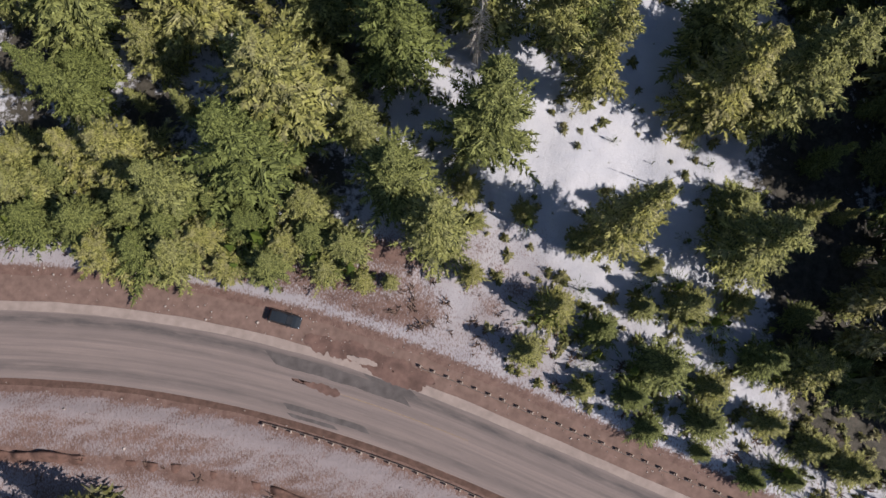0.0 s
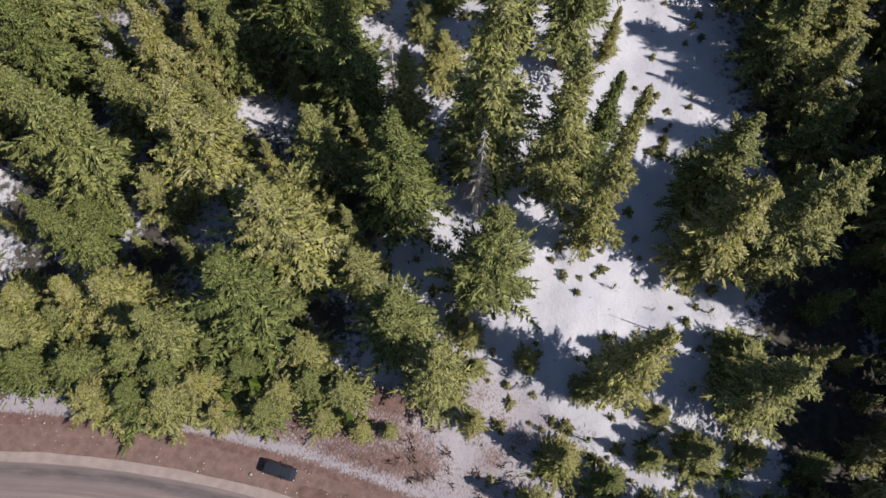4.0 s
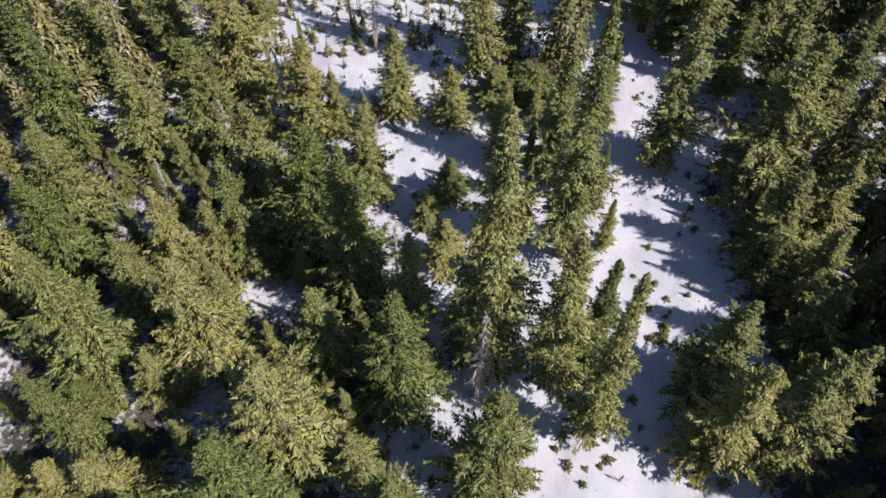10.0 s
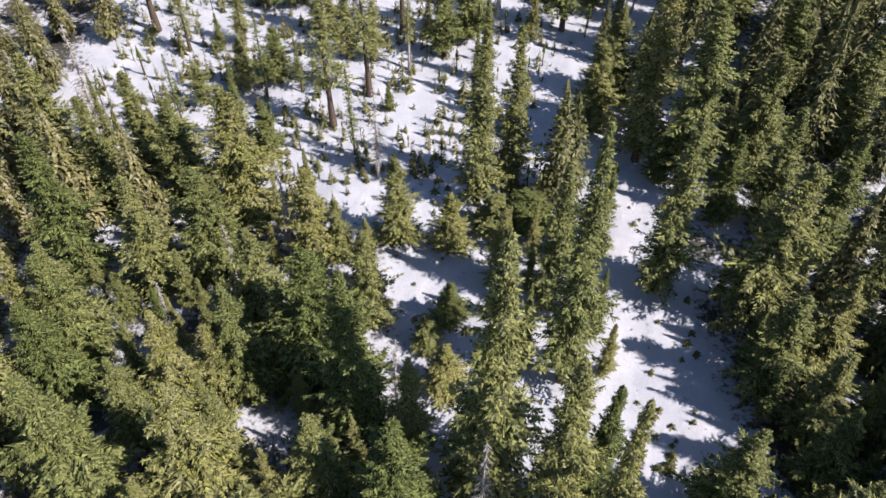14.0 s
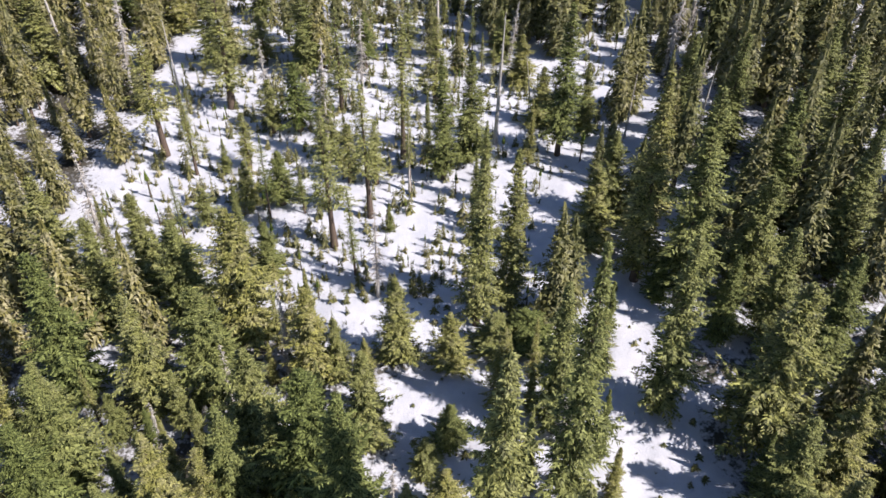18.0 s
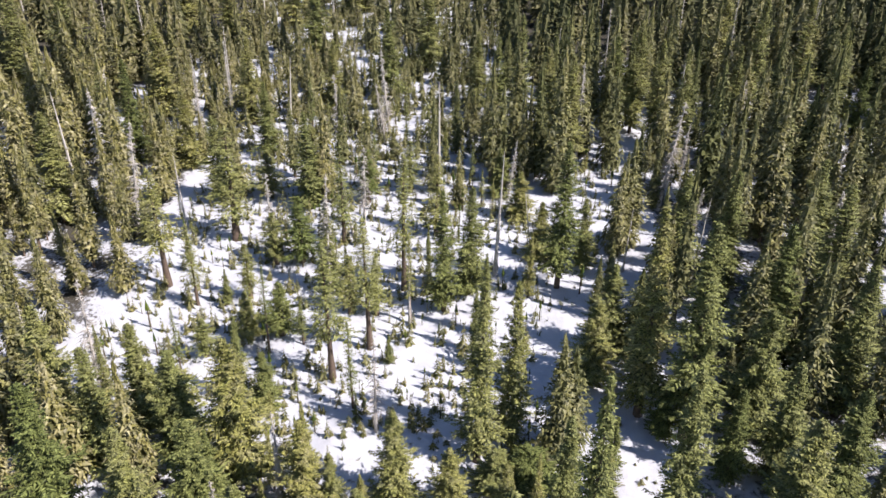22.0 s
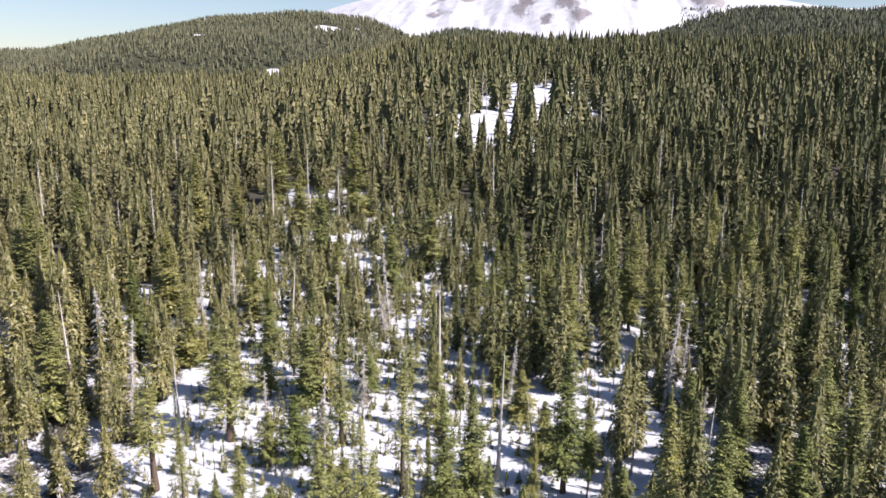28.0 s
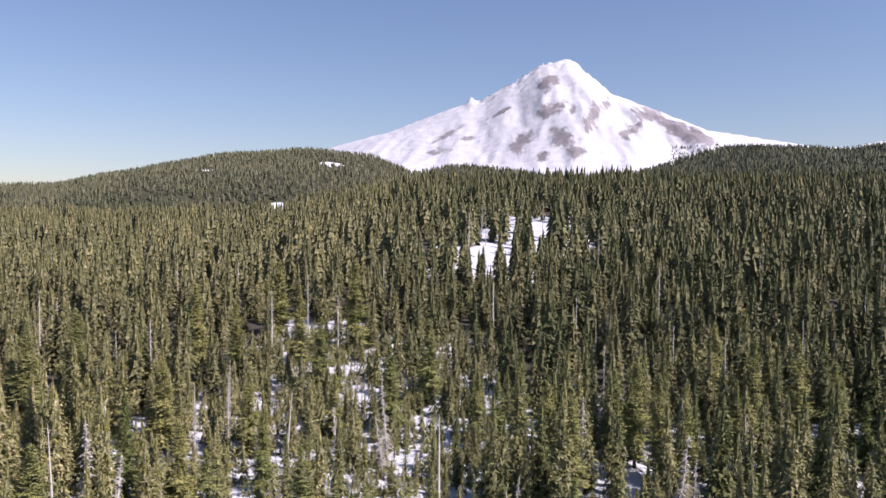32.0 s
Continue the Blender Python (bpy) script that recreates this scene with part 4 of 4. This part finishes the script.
rock_w = 0.02 + 0.72 * ribs + 0.22 * ss(0.55, 0.8, 0.6 * fine + 0.4 * rel) * band + 0.28 * ss(0.24, 0.32, MU) * ss(0.02, 0.2, t_back) + 0.35 * np.exp(-((MU - 0.032) / 0.006) ** 2) * ss(0.05, 0.0, t_back)
float_attr(mt_me, "rock", rock_w.ravel())
tagged(new("snow_mountain", mt_me), "snow-covered volcanic peak with bare rock ribs", "mountain", kind="structure")

# scattered firs at the tree line
rt = np.random.RandomState(58)
tu, tv = rt.uniform(0.20, 0.50, 2600), rt.uniform(0.30, 0.66, 2600)
tx, ty = tu * MT_Y, MT_Y - 1350 * tv
ti = np.clip(np.round((tu + 0.62) / 1.38 * 419).astype(int), 0, 419)
tj = np.clip(np.round((ty - 2950) / 1500 * 149).astype(int), 0, 149)
tz = mz[tj, ti]
rise = (tz - EYE) / ty
keep = (wave(tx, ty, 260, 59) + 0.25 * rt.normal(size=2600) > -0.05) & (rise < 0.110 + 0.012 * wave(tx, ty, 400, 60)) & (tx / ty > 0.30)
tx, ty, tz = tx[keep], ty[keep], tz[keep]
woods("treeline_firs", "sparse dark firs at the tree line in the snow", tiny_t, tx, ty, rt.uniform(9, 16, len(tx)), 2.2, 20, lambda x, y: tz, FIR_HAZED)


# ---- dead trees ----
SNAG_KINDS = []
for seed, reach, n in ((1, 2.6, 150), (2, 2.1, 170), (3, 1.7, 100), (4, 0.7, 24)):
    a, b, c, d_ = snag_arrays(seed, 20.0, reach, n)
    SNAG_KINDS.append((raw_mesh("snag_trunk", a, b, [DEADWOOD], True), raw_mesh("snag_branches", c, d_, [DEADWOOD])))


def snag(x, y, h, r, kind, lean=(0, 0)):
    rng = random.Random(int(x * 13 + y * 7))
    e = tagged(new("dead_tree"), "bleached grey dead tree with bare broken branches" if kind < 3 else "bare grey standing dead pole", "dead tree", "dead trees")
    e.matrix_basis = pose(x, y, float(land(x, y)) - 0.1, lean[0] + rng.uniform(-2, 2), lean[1] + rng.uniform(-2, 2), rng.uniform(0, 360)) @ Matrix.Diagonal((h / 20 * r, h / 20 * r, h / 20, 1))
    part("trunk", SNAG_KINDS[kind][0], e)
    part("branchwork", SNAG_KINDS[kind][1], e)["kind"] = "stuff"


for i, (x, y, h, r) in enumerate(SNAGS):
    snag(x, y, h, max(0.8, min(1.5, r / 1.4)), i % 3)
for i, (x, y, h, r) in enumerate(SNAGS_FAR):
    snag(x, y, h, 1.0, 3 if r < 1 else i % 3)
snag(30.4, 24.8, 9, 0.7, 3, (0, 6))
snag(0.2, 27.4, 7, 0.7, 3, (4, -5))
rs = np.random.RandomState(5)
for k in range(26):
    x, y = float(rs.uniform(-110, 110)), float(rs.uniform(160, 260))
    if not inside(x, y, GLADE) and abs(x) < 0.6 * y:
        snag(round(x, 1), round(y, 1), float(rs.uniform(16, 34)), 1.0, int(rs.randint(0, 4)), (float(rs.uniform(-6, 6)), float(rs.uniform(-6, 6))))


# ---- young firs and brush ----
YOUNG_KINDS = []
for seed, radius, per in ((91, 0.95, 6), (92, 0.75, 6), (93, 1.2, 7), (94, 0.6, 5)):
    cv, cf = crown_arrays(seed, 3.0, radius, 0.04, 0.20, per, 3, 0.1)
    tv, tf = trunk_arrays(2.8, 0.05, 5, 2)
    YOUNG_KINDS.append((raw_mesh("young_trunk", tv, tf, [BARK], True), raw_mesh("young_crown", cv, cf, [YOUNG])))
SMALL = []


def young_fir(x, y, h, wide=1.0, group="young firs in the clearing"):
    rng = random.Random(int(x * 53 + y * 29))
    t, c = rng.choice(YOUNG_KINDS)
    e = tagged(new("young_fir"), "young green fir poking out of the snow", "young tree", group)
    e.matrix_basis = pose(x, y, float(land(x, y)) - 0.05, 0, 0, rng.uniform(0, 360)) @ Matrix.Diagonal((h / 3 * wide, h / 3 * wide, h / 3, 1))
    part("trunk", t, e)
    part("crown", c, e)
    SMALL.append((x, y))


# clumps in the glade: x, y, height, width
for x, y, h, w in [(-3, 37, 2.2, 1.4), (0.5, 38.5, 1.6, 1.4), (3, 35, 2.4, 1.6), (1.5, 33, 1.8, 1.5), (-5, 35.5, 1.4, 1.3), (-2, 31, 1.6, 1.3), (3.5, 29.5, 3.2, 1.4), (11, 30.5, 2.4, 1.3), (24.5, 31.2, 2.4, 1.0),
                   (27.5, 36.2, 2.0, 1.1), (32, 37.5, 1.8, 1.4), (33, 40, 2.0, 1.5), (30, 28, 1.4, 1), (13, 23, 2.6, 1.7), (12, 20.8, 2.6, 1.6), (10, 25, 1.4, 1.3), (36, 30, 2.2, 1.6), (38, 27.5, 2.4, 1.6), (37, 24, 2.6, 1.6),
                   (33.5, 24, 2.2, 1.5), (37.5, 20.5, 2.6, 1.7), (40.5, 23, 3, 1.6), (34, 16.5, 3.0, 1.6), (29, 11, 3, 1.5)]:
    young_fir(x, y, h, w, "young firs in the glade")
rs = np.random.RandomState(8)
for k in range(95):
    x = float(rs.uniform(-60, -1))
    y = float(road_y(x)) + float(rs.uniform(11.5, 21))
    if len(SMALL) < 40 and (x < -27 or y > 12.5) and rs.rand() < 0.8:
        young_fir(round(x, 1), round(y, 1), float(rs.uniform(3.0, 7.5)), float(rs.uniform(1.3, 2.0)), "young firs along the road bank")
for k in range(85):
    x = float(rs.uniform(10, 64))
    y = float(road_y(x)) + float(rs.uniform(11.5, 34))
    if len(SMALL) < 80 and rs.rand() < 0.9:
        young_fir(round(x, 1), round(y, 1), float(rs.uniform(2.5, 7.0)), float(rs.uniform(1.3, 1.9)), "young firs along the road bank")
for k in range(420):
    x, y = float(rs.uniform(-80, 56)), float(rs.uniform(98, 262))
    if len(SMALL) < 240 and inside(x, y, BURN) and (k % 3 or not inside(x, y, GLADE)):
        young_fir(round(x, 1), round(y, 1), float(rs.uniform(1.5, 6.0)) * (1.3 if rs.rand() < 0.15 else 1), float(rs.uniform(0.8, 1.15)))
for k in range(160):
    x = float(rs.uniform(-62, 62))
    y = float(road_y(x)) + float(rs.uniform(12.5, 22) if x > -8 else rs.uniform(14, 19))
    if len(SMALL) < 250 and not (-24 < x < 2 and y < 12) and rs.rand() < 0.65:
        young_fir(round(x, 1), round(y, 1), float(rs.uniform(1.5, 4.5)), float(rs.uniform(1.1, 1.7)), "young firs along the road bank")


# low brush and twigs that poke out of the snow, too many to count
def brush(name, label, n, area, seed, material, size):
    rng = np.random.RandomState(seed)
    tri = []
    tries = 0
    while n > 0 and tries < 20000:
        tries += 1
        x, y = area(rng)
        if x is None:
            continue
        n -= 1
        z = float(land(x, y))
        s = rng.uniform(0.4, 1.2) * size
        for k in range(9):
            a, b = rng.uniform(0, 6.28), rng.uniform(0.2, 1.0)
            p = np.array((x + rng.uniform(-0.3, 0.3) * s, y + rng.uniform(-0.3, 0.3) * s, z - 0.05))
            q = p + np.array((math.cos(a) * s * b, math.sin(a) * s * b, s * rng.uniform(0.4, 1.0)))
            w = np.array((-math.sin(a), math.cos(a), 0.3)) * 0.10 * s
            tri.append((p - w, p + w, q))
    v = np.array(tri).reshape(-1, 3)
    me = raw_mesh(name, v, np.arange(len(v)).reshape(-1, 3), [material])
    float_attr(me, "tint", np.full(len(v), 0.3))
    return tagged(new(name, me), label, "brush", kind="stuff")


def in_glade(rng):
    x, y = rng.uniform(-14, 46), rng.uniform(15, 125)
    return (x, y) if inside(x, y, GLADE) else (None, None)


def in_burn(rng):
    x, y = rng.uniform(-80, 56), rng.uniform(98, 262)
    return (x, y) if inside(x, y, BURN) else (None, None)


def on_bank(rng):
    x = rng.uniform(-64, 60)
    o = rng.uniform(12, 21) if rng.rand() < 0.75 else -rng.uniform(15, 23)
    return x, float(road_y(x)) + o


# young growth of the clearing past what can be counted
rb = np.random.RandomState(31)
xs, ys = rb.uniform(-120, 58, 9000), rb.uniform(98, 440, 9000)
clump = 0.35 + 0.5 * ss(-0.1, 0.2, wave(xs, ys, 30, 44))
keep = (rb.rand(9000) < clump) & ((inside(xs, ys, BURN) & ~inside(xs, ys, GLADE)) | (thin(xs, ys) > 0.4))
xs, ys = xs[keep], ys[keep]
woods("young_growth", "many small young firs poking out of the snow", [simple_crown(97 + i, 8, 6, r, 0.02) for i, r in enumerate((11.0, 9.0, 13.0))], xs, ys, rb.uniform(1.5, 4.8, len(xs)) * np.where(rb.rand(len(xs)) < 0.10, 1.8, 1) * (1 + 1.1 * thin(xs, ys)), 0.5, 17)
brush("glade_brush", "low dark brush poking through the snow", 160, in_glade, 1, FIR_FAR, 0.5)
gs = np.random.RandomState(36)
xs, ys = gs.uniform(-12, 48, 1500), gs.uniform(12, 120, 1500)
keep = inside(xs, ys, GLADE) & (gs.rand(1500) < 0.10 + 0.5 * ss(0.05, 0.35, wave(xs, ys, 22, 49)) + 0.35 * (ys < 24))
xs, ys = xs[keep], ys[keep]
bx2 = gs.uniform(6, 62, 170)
xs, ys = np.concatenate([xs, bx2]), np.concatenate([ys, road_y(bx2) + gs.uniform(11.5, 32, 170)])
woods("low_shrubs", "low dark green shrubs poking out of the snow", [simple_crown(120 + k, 6, 8, r, 0.0) for k, r in enumerate((16.0, 20.0, 13.0))], xs, ys, gs.uniform(0.6, 1.9, len(xs)), 0.55, 37)
brush("clearing_brush", "low green brush poking through the snow", 700, in_burn, 2, FIR_FAR, 1.1)
brush("bank_brush", "leafless brown brush on the road bank", 260, on_bank, 3, TWIG, 1.2)


# ---- guard rails ----
def box(bm, cx, cy, cz, sx, sy, sz, bev=0.0):
    g = bmesh.ops.create_cube(bm, size=1.0, matrix=Matrix.Translation((cx, cy, cz)) @ Matrix.Diagonal((sx, sy, sz, 1)))
    if bev:
        es = list({e for v in g["verts"] for e in v.link_edges})
        bmesh.ops.bevel(bm, geom=es, offset=bev, segments=1, affect="EDGES")


def bm_mesh(name, bm, materials, smooth=False):
    me = bpy.data.meshes.new(name)
    bm.to_mesh(me)
    bm.free()
    for m in materials:
        me.materials.append(m)
    if smooth:
        for p in me.polygons:
            p.use_smooth = True
    return me


STEEL = plain("weathered_steel", (0.30, 0.25, 0.21), 0.55, 0.25, 2.0, metal=0.4)
POST = plain("pale_wood_post", (0.42, 0.35, 0.29), 0.85, 0.2, 6.0)
bm = bmesh.new()
box(bm, 0, 0, 0.35, 0.17, 0.2, 0.9, 0.015)
box(bm, 0, -0.19, 0.55, 0.14, 0.18, 0.34, 0.015)
post_me = bm_mesh("rail_post", bm, [POST])


def guard_rail(x0, x1, off, face):
    rail = tagged(new("guard_rail"), "weathered steel guard rail on pale wooden posts", "guard rail", "guard rails")
    xs = np.arange(x0, x1, 0.95)
    ys = road_y(xs) + off
    prof = [(0.0, 0.42), (0.07, 0.48), (0.0, 0.55), (0.07, 0.62), (0.0, 0.70), (-0.03, 0.70), (0.04, 0.62), (-0.03, 0.55), (0.04, 0.48), (-0.03, 0.42)]
    v, f, n = [], [], len(prof)
    for i, (x, y) in enumerate(zip(xs, ys)):
        for a, z in prof:
            v.append((x, y - face * (0.30 + a), float(land(x, y)) + z))
    for i in range(len(xs) - 1):
        for k in range(n):
            a, b = i * n + k, i * n + (k + 1) % n
            f.append((a, b, b + n, a + n))
    part("rail_beam", raw_mesh("rail_beam", v, f, [STEEL], False), rail)
    turn = math.degrees(math.atan2(ys[-1] - ys[0], xs[-1] - xs[0])) + (180 if face < 0 else 0)
    for x, y in zip(xs[::2], ys[::2]):
        p = part("post", post_me, rail)
        p.matrix_basis = pose(float(x), float(y), float(land(x, y)), 0, 0, turn)


guard_rail(-3.4, 52.0, 7.7, 1)
guard_rail(-24.9, 24.0, -6.9, -1)


# ---- patches on the road ----
def patch(name, x0, x1, lo, hi, lift, material, label, category, seed, wob=0.35, blunt=0.25, skew=0.0):
    xs = np.linspace(x0, x1, 110)
    end = np.clip(np.minimum(xs - x0, x1 - xs) / (0.12 * (x1 - x0)), 0, 1) ** 0.5
    mid = (lo + hi) / 2
    rows = []
    for u in np.linspace(-1, 1, 7):
        half = (hi - lo) / 2 * (blunt + (1 - blunt) * end)
        d = mid + u * half + (wob * wave(xs, xs * 0 + 5 * u, 5, seed) + 0.6 * wob * wave(xs, xs * 0 + 5 * u, 1.3, seed + 1) + 0.3 * wob * wave(xs, xs * 0 + 5 * u, 0.5, seed + 2) if abs(u) > 0.9 else 0)
        xx = xs + skew * u
        y = road_y(xx) + d
        rows.append(np.stack([xx, y, land(xx, y) + lift], -1))
    me = raw_mesh(name, np.concatenate(rows), grid_faces(110, 7), [material])
    return tagged(new(name, me), label, category, kind="structure")


TAR = plain("dark_patched_asphalt", (0.115, 0.102, 0.096), 0.75, 0.25, 0.8)
MUD = plain("wet_cinder_mud", (0.155, 0.095, 0.076), 0.65, 0.35, 0.7, bump_by=0.02)
PALE = plain("pale_sanded_asphalt", (0.33, 0.27, 0.235), 0.85, 0.15, 0.8)
strip("pale_road_edge", 4.0, 5.35, 0.066, rx_, 3, PALE, "pale sanded edge of the asphalt", "road edge", thick=0.004, wob=0.12, seed=4)
patch("tar_patch", -24.2, -5.6, 1.6, 3.3, 0.072, TAR, "dark repaired asphalt patch", "road patch", 3, 0.10, 1.0, -0.8)
patch("tar_patch", -10.5, -4.0, 2.8, 3.9, 0.075, TAR, "dark repaired asphalt patch", "road patch", 23, 0.12, 1.0, -0.8)
patch("tar_patch", -22.0, -10.8, -4.0, -3.2, 0.070, TAR, "dark repaired asphalt streak", "road patch", 5, 0.08, 0.9, -0.3)
patch("tar_patch", -21.5, -15.0, -4.9, -4.4, 0.070, TAR, "dark repaired asphalt streak", "road patch", 25, 0.08, 0.7, -0.3)
patch("mud_spill", -19.5, -1.5, 5.0, 7.4, 0.085, MUD, "reddish wet cinder mud washed over the road edge", "mud", 7, 0.8)
patch("mud_spill", -10.5, -3.2, 3.9, 6.0, 0.088, MUD, "reddish wet cinder mud washed over the road edge", "mud", 17, 0.5)
patch("mud_spill", -21.2, -14.5, -0.2, 0.6, 0.074, MUD, "thin reddish mud streak on the road", "mud", 9, 0.6, 0.1)
patch("sand_patch", -13.6, -9.4, 5.2, 6.0, 0.095, PALE, "pale dried sand patch beside the mud", "road patch", 11, 0.25)
LINE = plain("worn_yellow_paint", (0.30, 0.22, 0.13), 0.8, 0.3, 2.0)
patch("centre_line", -14.5, 3.0, 0.04, 0.13, 0.078, LINE, "worn yellow centre line", "road marking", 13, 0.0)

# a cut bank of rusty earth below the road
SOIL = plain("rusty_earth", (0.15, 0.088, 0.068), 0.95, 0.45, 0.9, bump_by=0.06)
bx = np.linspace(-70, 12, 330)
rise = np.clip(0.10 + 1.7 * wave(bx, 0 * bx, 17, 51) + 0.5 * wave(bx, 0 * bx, 4, 52), 0.0, 1.5) * ss(12, 4, bx)
rows = []
for o, k in ((-14.6, -0.10), (-14.9, 0.35), (-14.85, 0.9), (-15.1, 1.0), (-15.5, 0.75), (-16.0, 0.3), (-16.8, -0.10)):
    oo = o + 0.35 * wave(bx, 0 * bx + o, 6, 53) + 0.5 * wave(bx, 0 * bx, 25, 54)
    y = road_y(bx) + oo
    rows.append(np.stack([bx, y, land(bx, y) + k * rise * 1.5 - 0.12 + 0.10 * wave(bx, 0 * bx + o * 3, 1.5, 55) * (0 < k)], -1))
tagged(new("earth_bank", raw_mesh("earth_bank", np.concatenate(rows), grid_faces(330, 7), [SOIL], True)), "low rusty cut bank of bare earth below the road", "bank", kind="structure")

# cinder stones and snow clods on the shoulder
rs = np.random.RandomState(12)
tri, quads = [], 0
vv, ff = [], []
for k in range(420):
    x = rs.uniform(-64, 50)
    o = rs.uniform(5.5, 11) if k % 3 else -rs.uniform(5.6, 14)
    y = float(road_y(x)) + o
    s = rs.uniform(0.05, 0.16) * (1.8 if rs.rand() < 0.08 else 1)
    c = np.array((x, y, float(land(x, y)) + 0.05))
    i = len(vv)
    for d in ((1, 0, 0), (0, 1, 0), (-1, 0, 0), (0, -1, 0), (0, 0, 1), (0, 0, -0.6)):
        vv.append(c + np.array(d) * s * rs.uniform(0.6, 1.3, 3))
    for a in range(4):
        b = (a + 1) % 4
        ff += [(i + a, i + b, i + 4), (i + b, i + a, i + 5)]
STONE = plain("pale_road_stones", (0.40, 0.35, 0.31), 0.9, 0.4, 2.0)
tagged(new("road_stones", raw_mesh("road_stones", np.array(vv), np.array(ff), [STONE])), "loose stones and snow clods along the road", "stones", kind="stuff")


# ---- the parked car ----
def car_mat(name, colour, rough, metal=0.0):
    m, nt, b = mat(name, rough)
    n = noise_tex(nt, 4.0)
    r = ramp(nt, n.outputs[0], [(0.3, tuple(c * 0.9 for c in colour)), (0.7, colour)])
    nt.links.new(r.outputs[0], b.inputs["Base Color"])
    b.inputs["Metallic"].default_value = metal
    b.inputs["Specular IOR Level"].default_value = 0.5
    return m


PAINT = car_mat("dark_blue_grey_paint", (0.045, 0.055, 0.065), 0.25, 0.4)
GLASS = car_mat("dark_car_glass", (0.012, 0.014, 0.016), 0.08)
TYRE = car_mat("tyre_rubber", (0.02, 0.02, 0.02), 0.9)
RIM = car_mat("alloy_rim", (0.4, 0.4, 0.42), 0.35, 0.9)
LAMP = car_mat("headlight_glass", (0.6, 0.68, 0.8), 0.1)
TAIL = car_mat("tail_light", (0.3, 0.02, 0.02), 0.2)


def loft(sections, material, name):
    """Rings of corners joined along the car's length and closed at both ends."""
    bm = bmesh.new()
    rings = []
    for x, half, z0, z1, tuck in sections:
        ring = [(x, -half, z0), (x, -half * 1.0, z0 + (z1 - z0) * 0.55), (x, -half * tuck, z1 - 0.03), (x, -half * tuck * 0.8, z1), (x, half * tuck * 0.8, z1), (x, half * tuck, z1 - 0.03), (x, half, z0 + (z1 - z0) * 0.55), (x, half, z0)]
        rings.append([bm.verts.new(p) for p in ring])
    for a, b in zip(rings, rings[1:]):
        for k in range(8):
            bm.faces.new((a[k], a[(k + 1) % 8], b[(k + 1) % 8], b[k]))
    bm.faces.new(rings[0])
    bm.faces.new(rings[-1][::-1])
    bmesh.ops.recalc_face_normals(bm, faces=bm.faces)
    return bm_mesh(name, bm, [material])


car = tagged(new("car"), "dark blue-grey car parked on the gravel shoulder", "car")
cx, cy = -22.2, float(road_y(-22.2)) + 8.2
car.matrix_basis = pose(cx, cy, float(land(cx, cy)) + 0.06, 0, 0, -17)
body = part("body", loft([(-2.35, 0.72, 0.45, 0.80, 0.8), (-2.25, 0.86, 0.30, 0.98, 0.86), (-1.6, 0.92, 0.26, 1.02, 0.88), (0.9, 0.92, 0.26, 1.0, 0.88), (1.75, 0.90, 0.28, 0.92, 0.86), (2.25, 0.80, 0.34, 0.80, 0.82), (2.38, 0.66, 0.42, 0.68, 0.8)], PAINT, "body"), car)
part("cabin_glass", loft([(-2.1, 0.72, 0.95, 1.0, 0.9), (-1.75, 0.80, 0.95, 1.42, 0.86), (-0.2, 0.82, 0.95, 1.50, 0.84), (0.55, 0.80, 0.95, 1.44, 0.82), (1.25, 0.74, 0.92, 0.98, 0.9)], GLASS, "cabin_glass"), car, "dark tinted windows")
part("roof", loft([(-1.78, 0.62, 1.41, 1.46, 0.9), (-1.0, 0.68, 1.46, 1.53, 0.92), (-0.2, 0.69, 1.48, 1.54, 0.92), (0.5, 0.64, 1.43, 1.48, 0.9)], PAINT, "roof"), car)
bm = bmesh.new()
bmesh.ops.create_cone(bm, cap_ends=True, segments=18, radius1=0.33, radius2=0.33, depth=0.21)
bmesh.ops.bevel(bm, geom=[e for e in bm.edges if e.is_manifold and abs(e.verts[0].co.z - e.verts[1].co.z) < 1e-4], offset=0.03, segments=1, affect="EDGES")
tyre_me = bm_mesh("tyre", bm, [TYRE], True)
bm = bmesh.new()
bmesh.ops.create_cone(bm, cap_ends=True, segments=14, radius1=0.21, radius2=0.17, depth=0.235)
rim_me = bm_mesh("rim", bm, [RIM])
for sx in (-1.42, 1.42):
    for sy in (-0.82, 0.82):
        w = part("wheel", tyre_me, car)
        w.matrix_basis = pose(sx, sy, 0.33, 90, 0, 0)
        part("rim", rim_me, w)
bm = bmesh.new()
box(bm, 0, 0, 0, 0.10, 0.34, 0.14, 0.02)
lamp_me = bm_mesh("headlight", bm, [LAMP])
bm = bmesh.new()
box(bm, 0, 0, 0, 0.08, 0.26, 0.18, 0.02)
tail_me = bm_mesh("tail_light", bm, [TAIL])
bm = bmesh.new()
box(bm, 0, 0, 0, 0.14, 0.20, 0.13, 0.03)
mirror_me = bm_mesh("wing_mirror", bm, [PAINT])
for s in (-1, 1):
    part("headlight", lamp_me, car).matrix_basis = pose(2.27, 0.58 * s, 0.68, 0, 0, -14 * s)
    part("tail_light", tail_me, car).matrix_basis = pose(-2.27, 0.66 * s, 0.82)
    part("wing_mirror", mirror_me, car).matrix_basis = pose(0.75, 1.0 * s, 1.02)
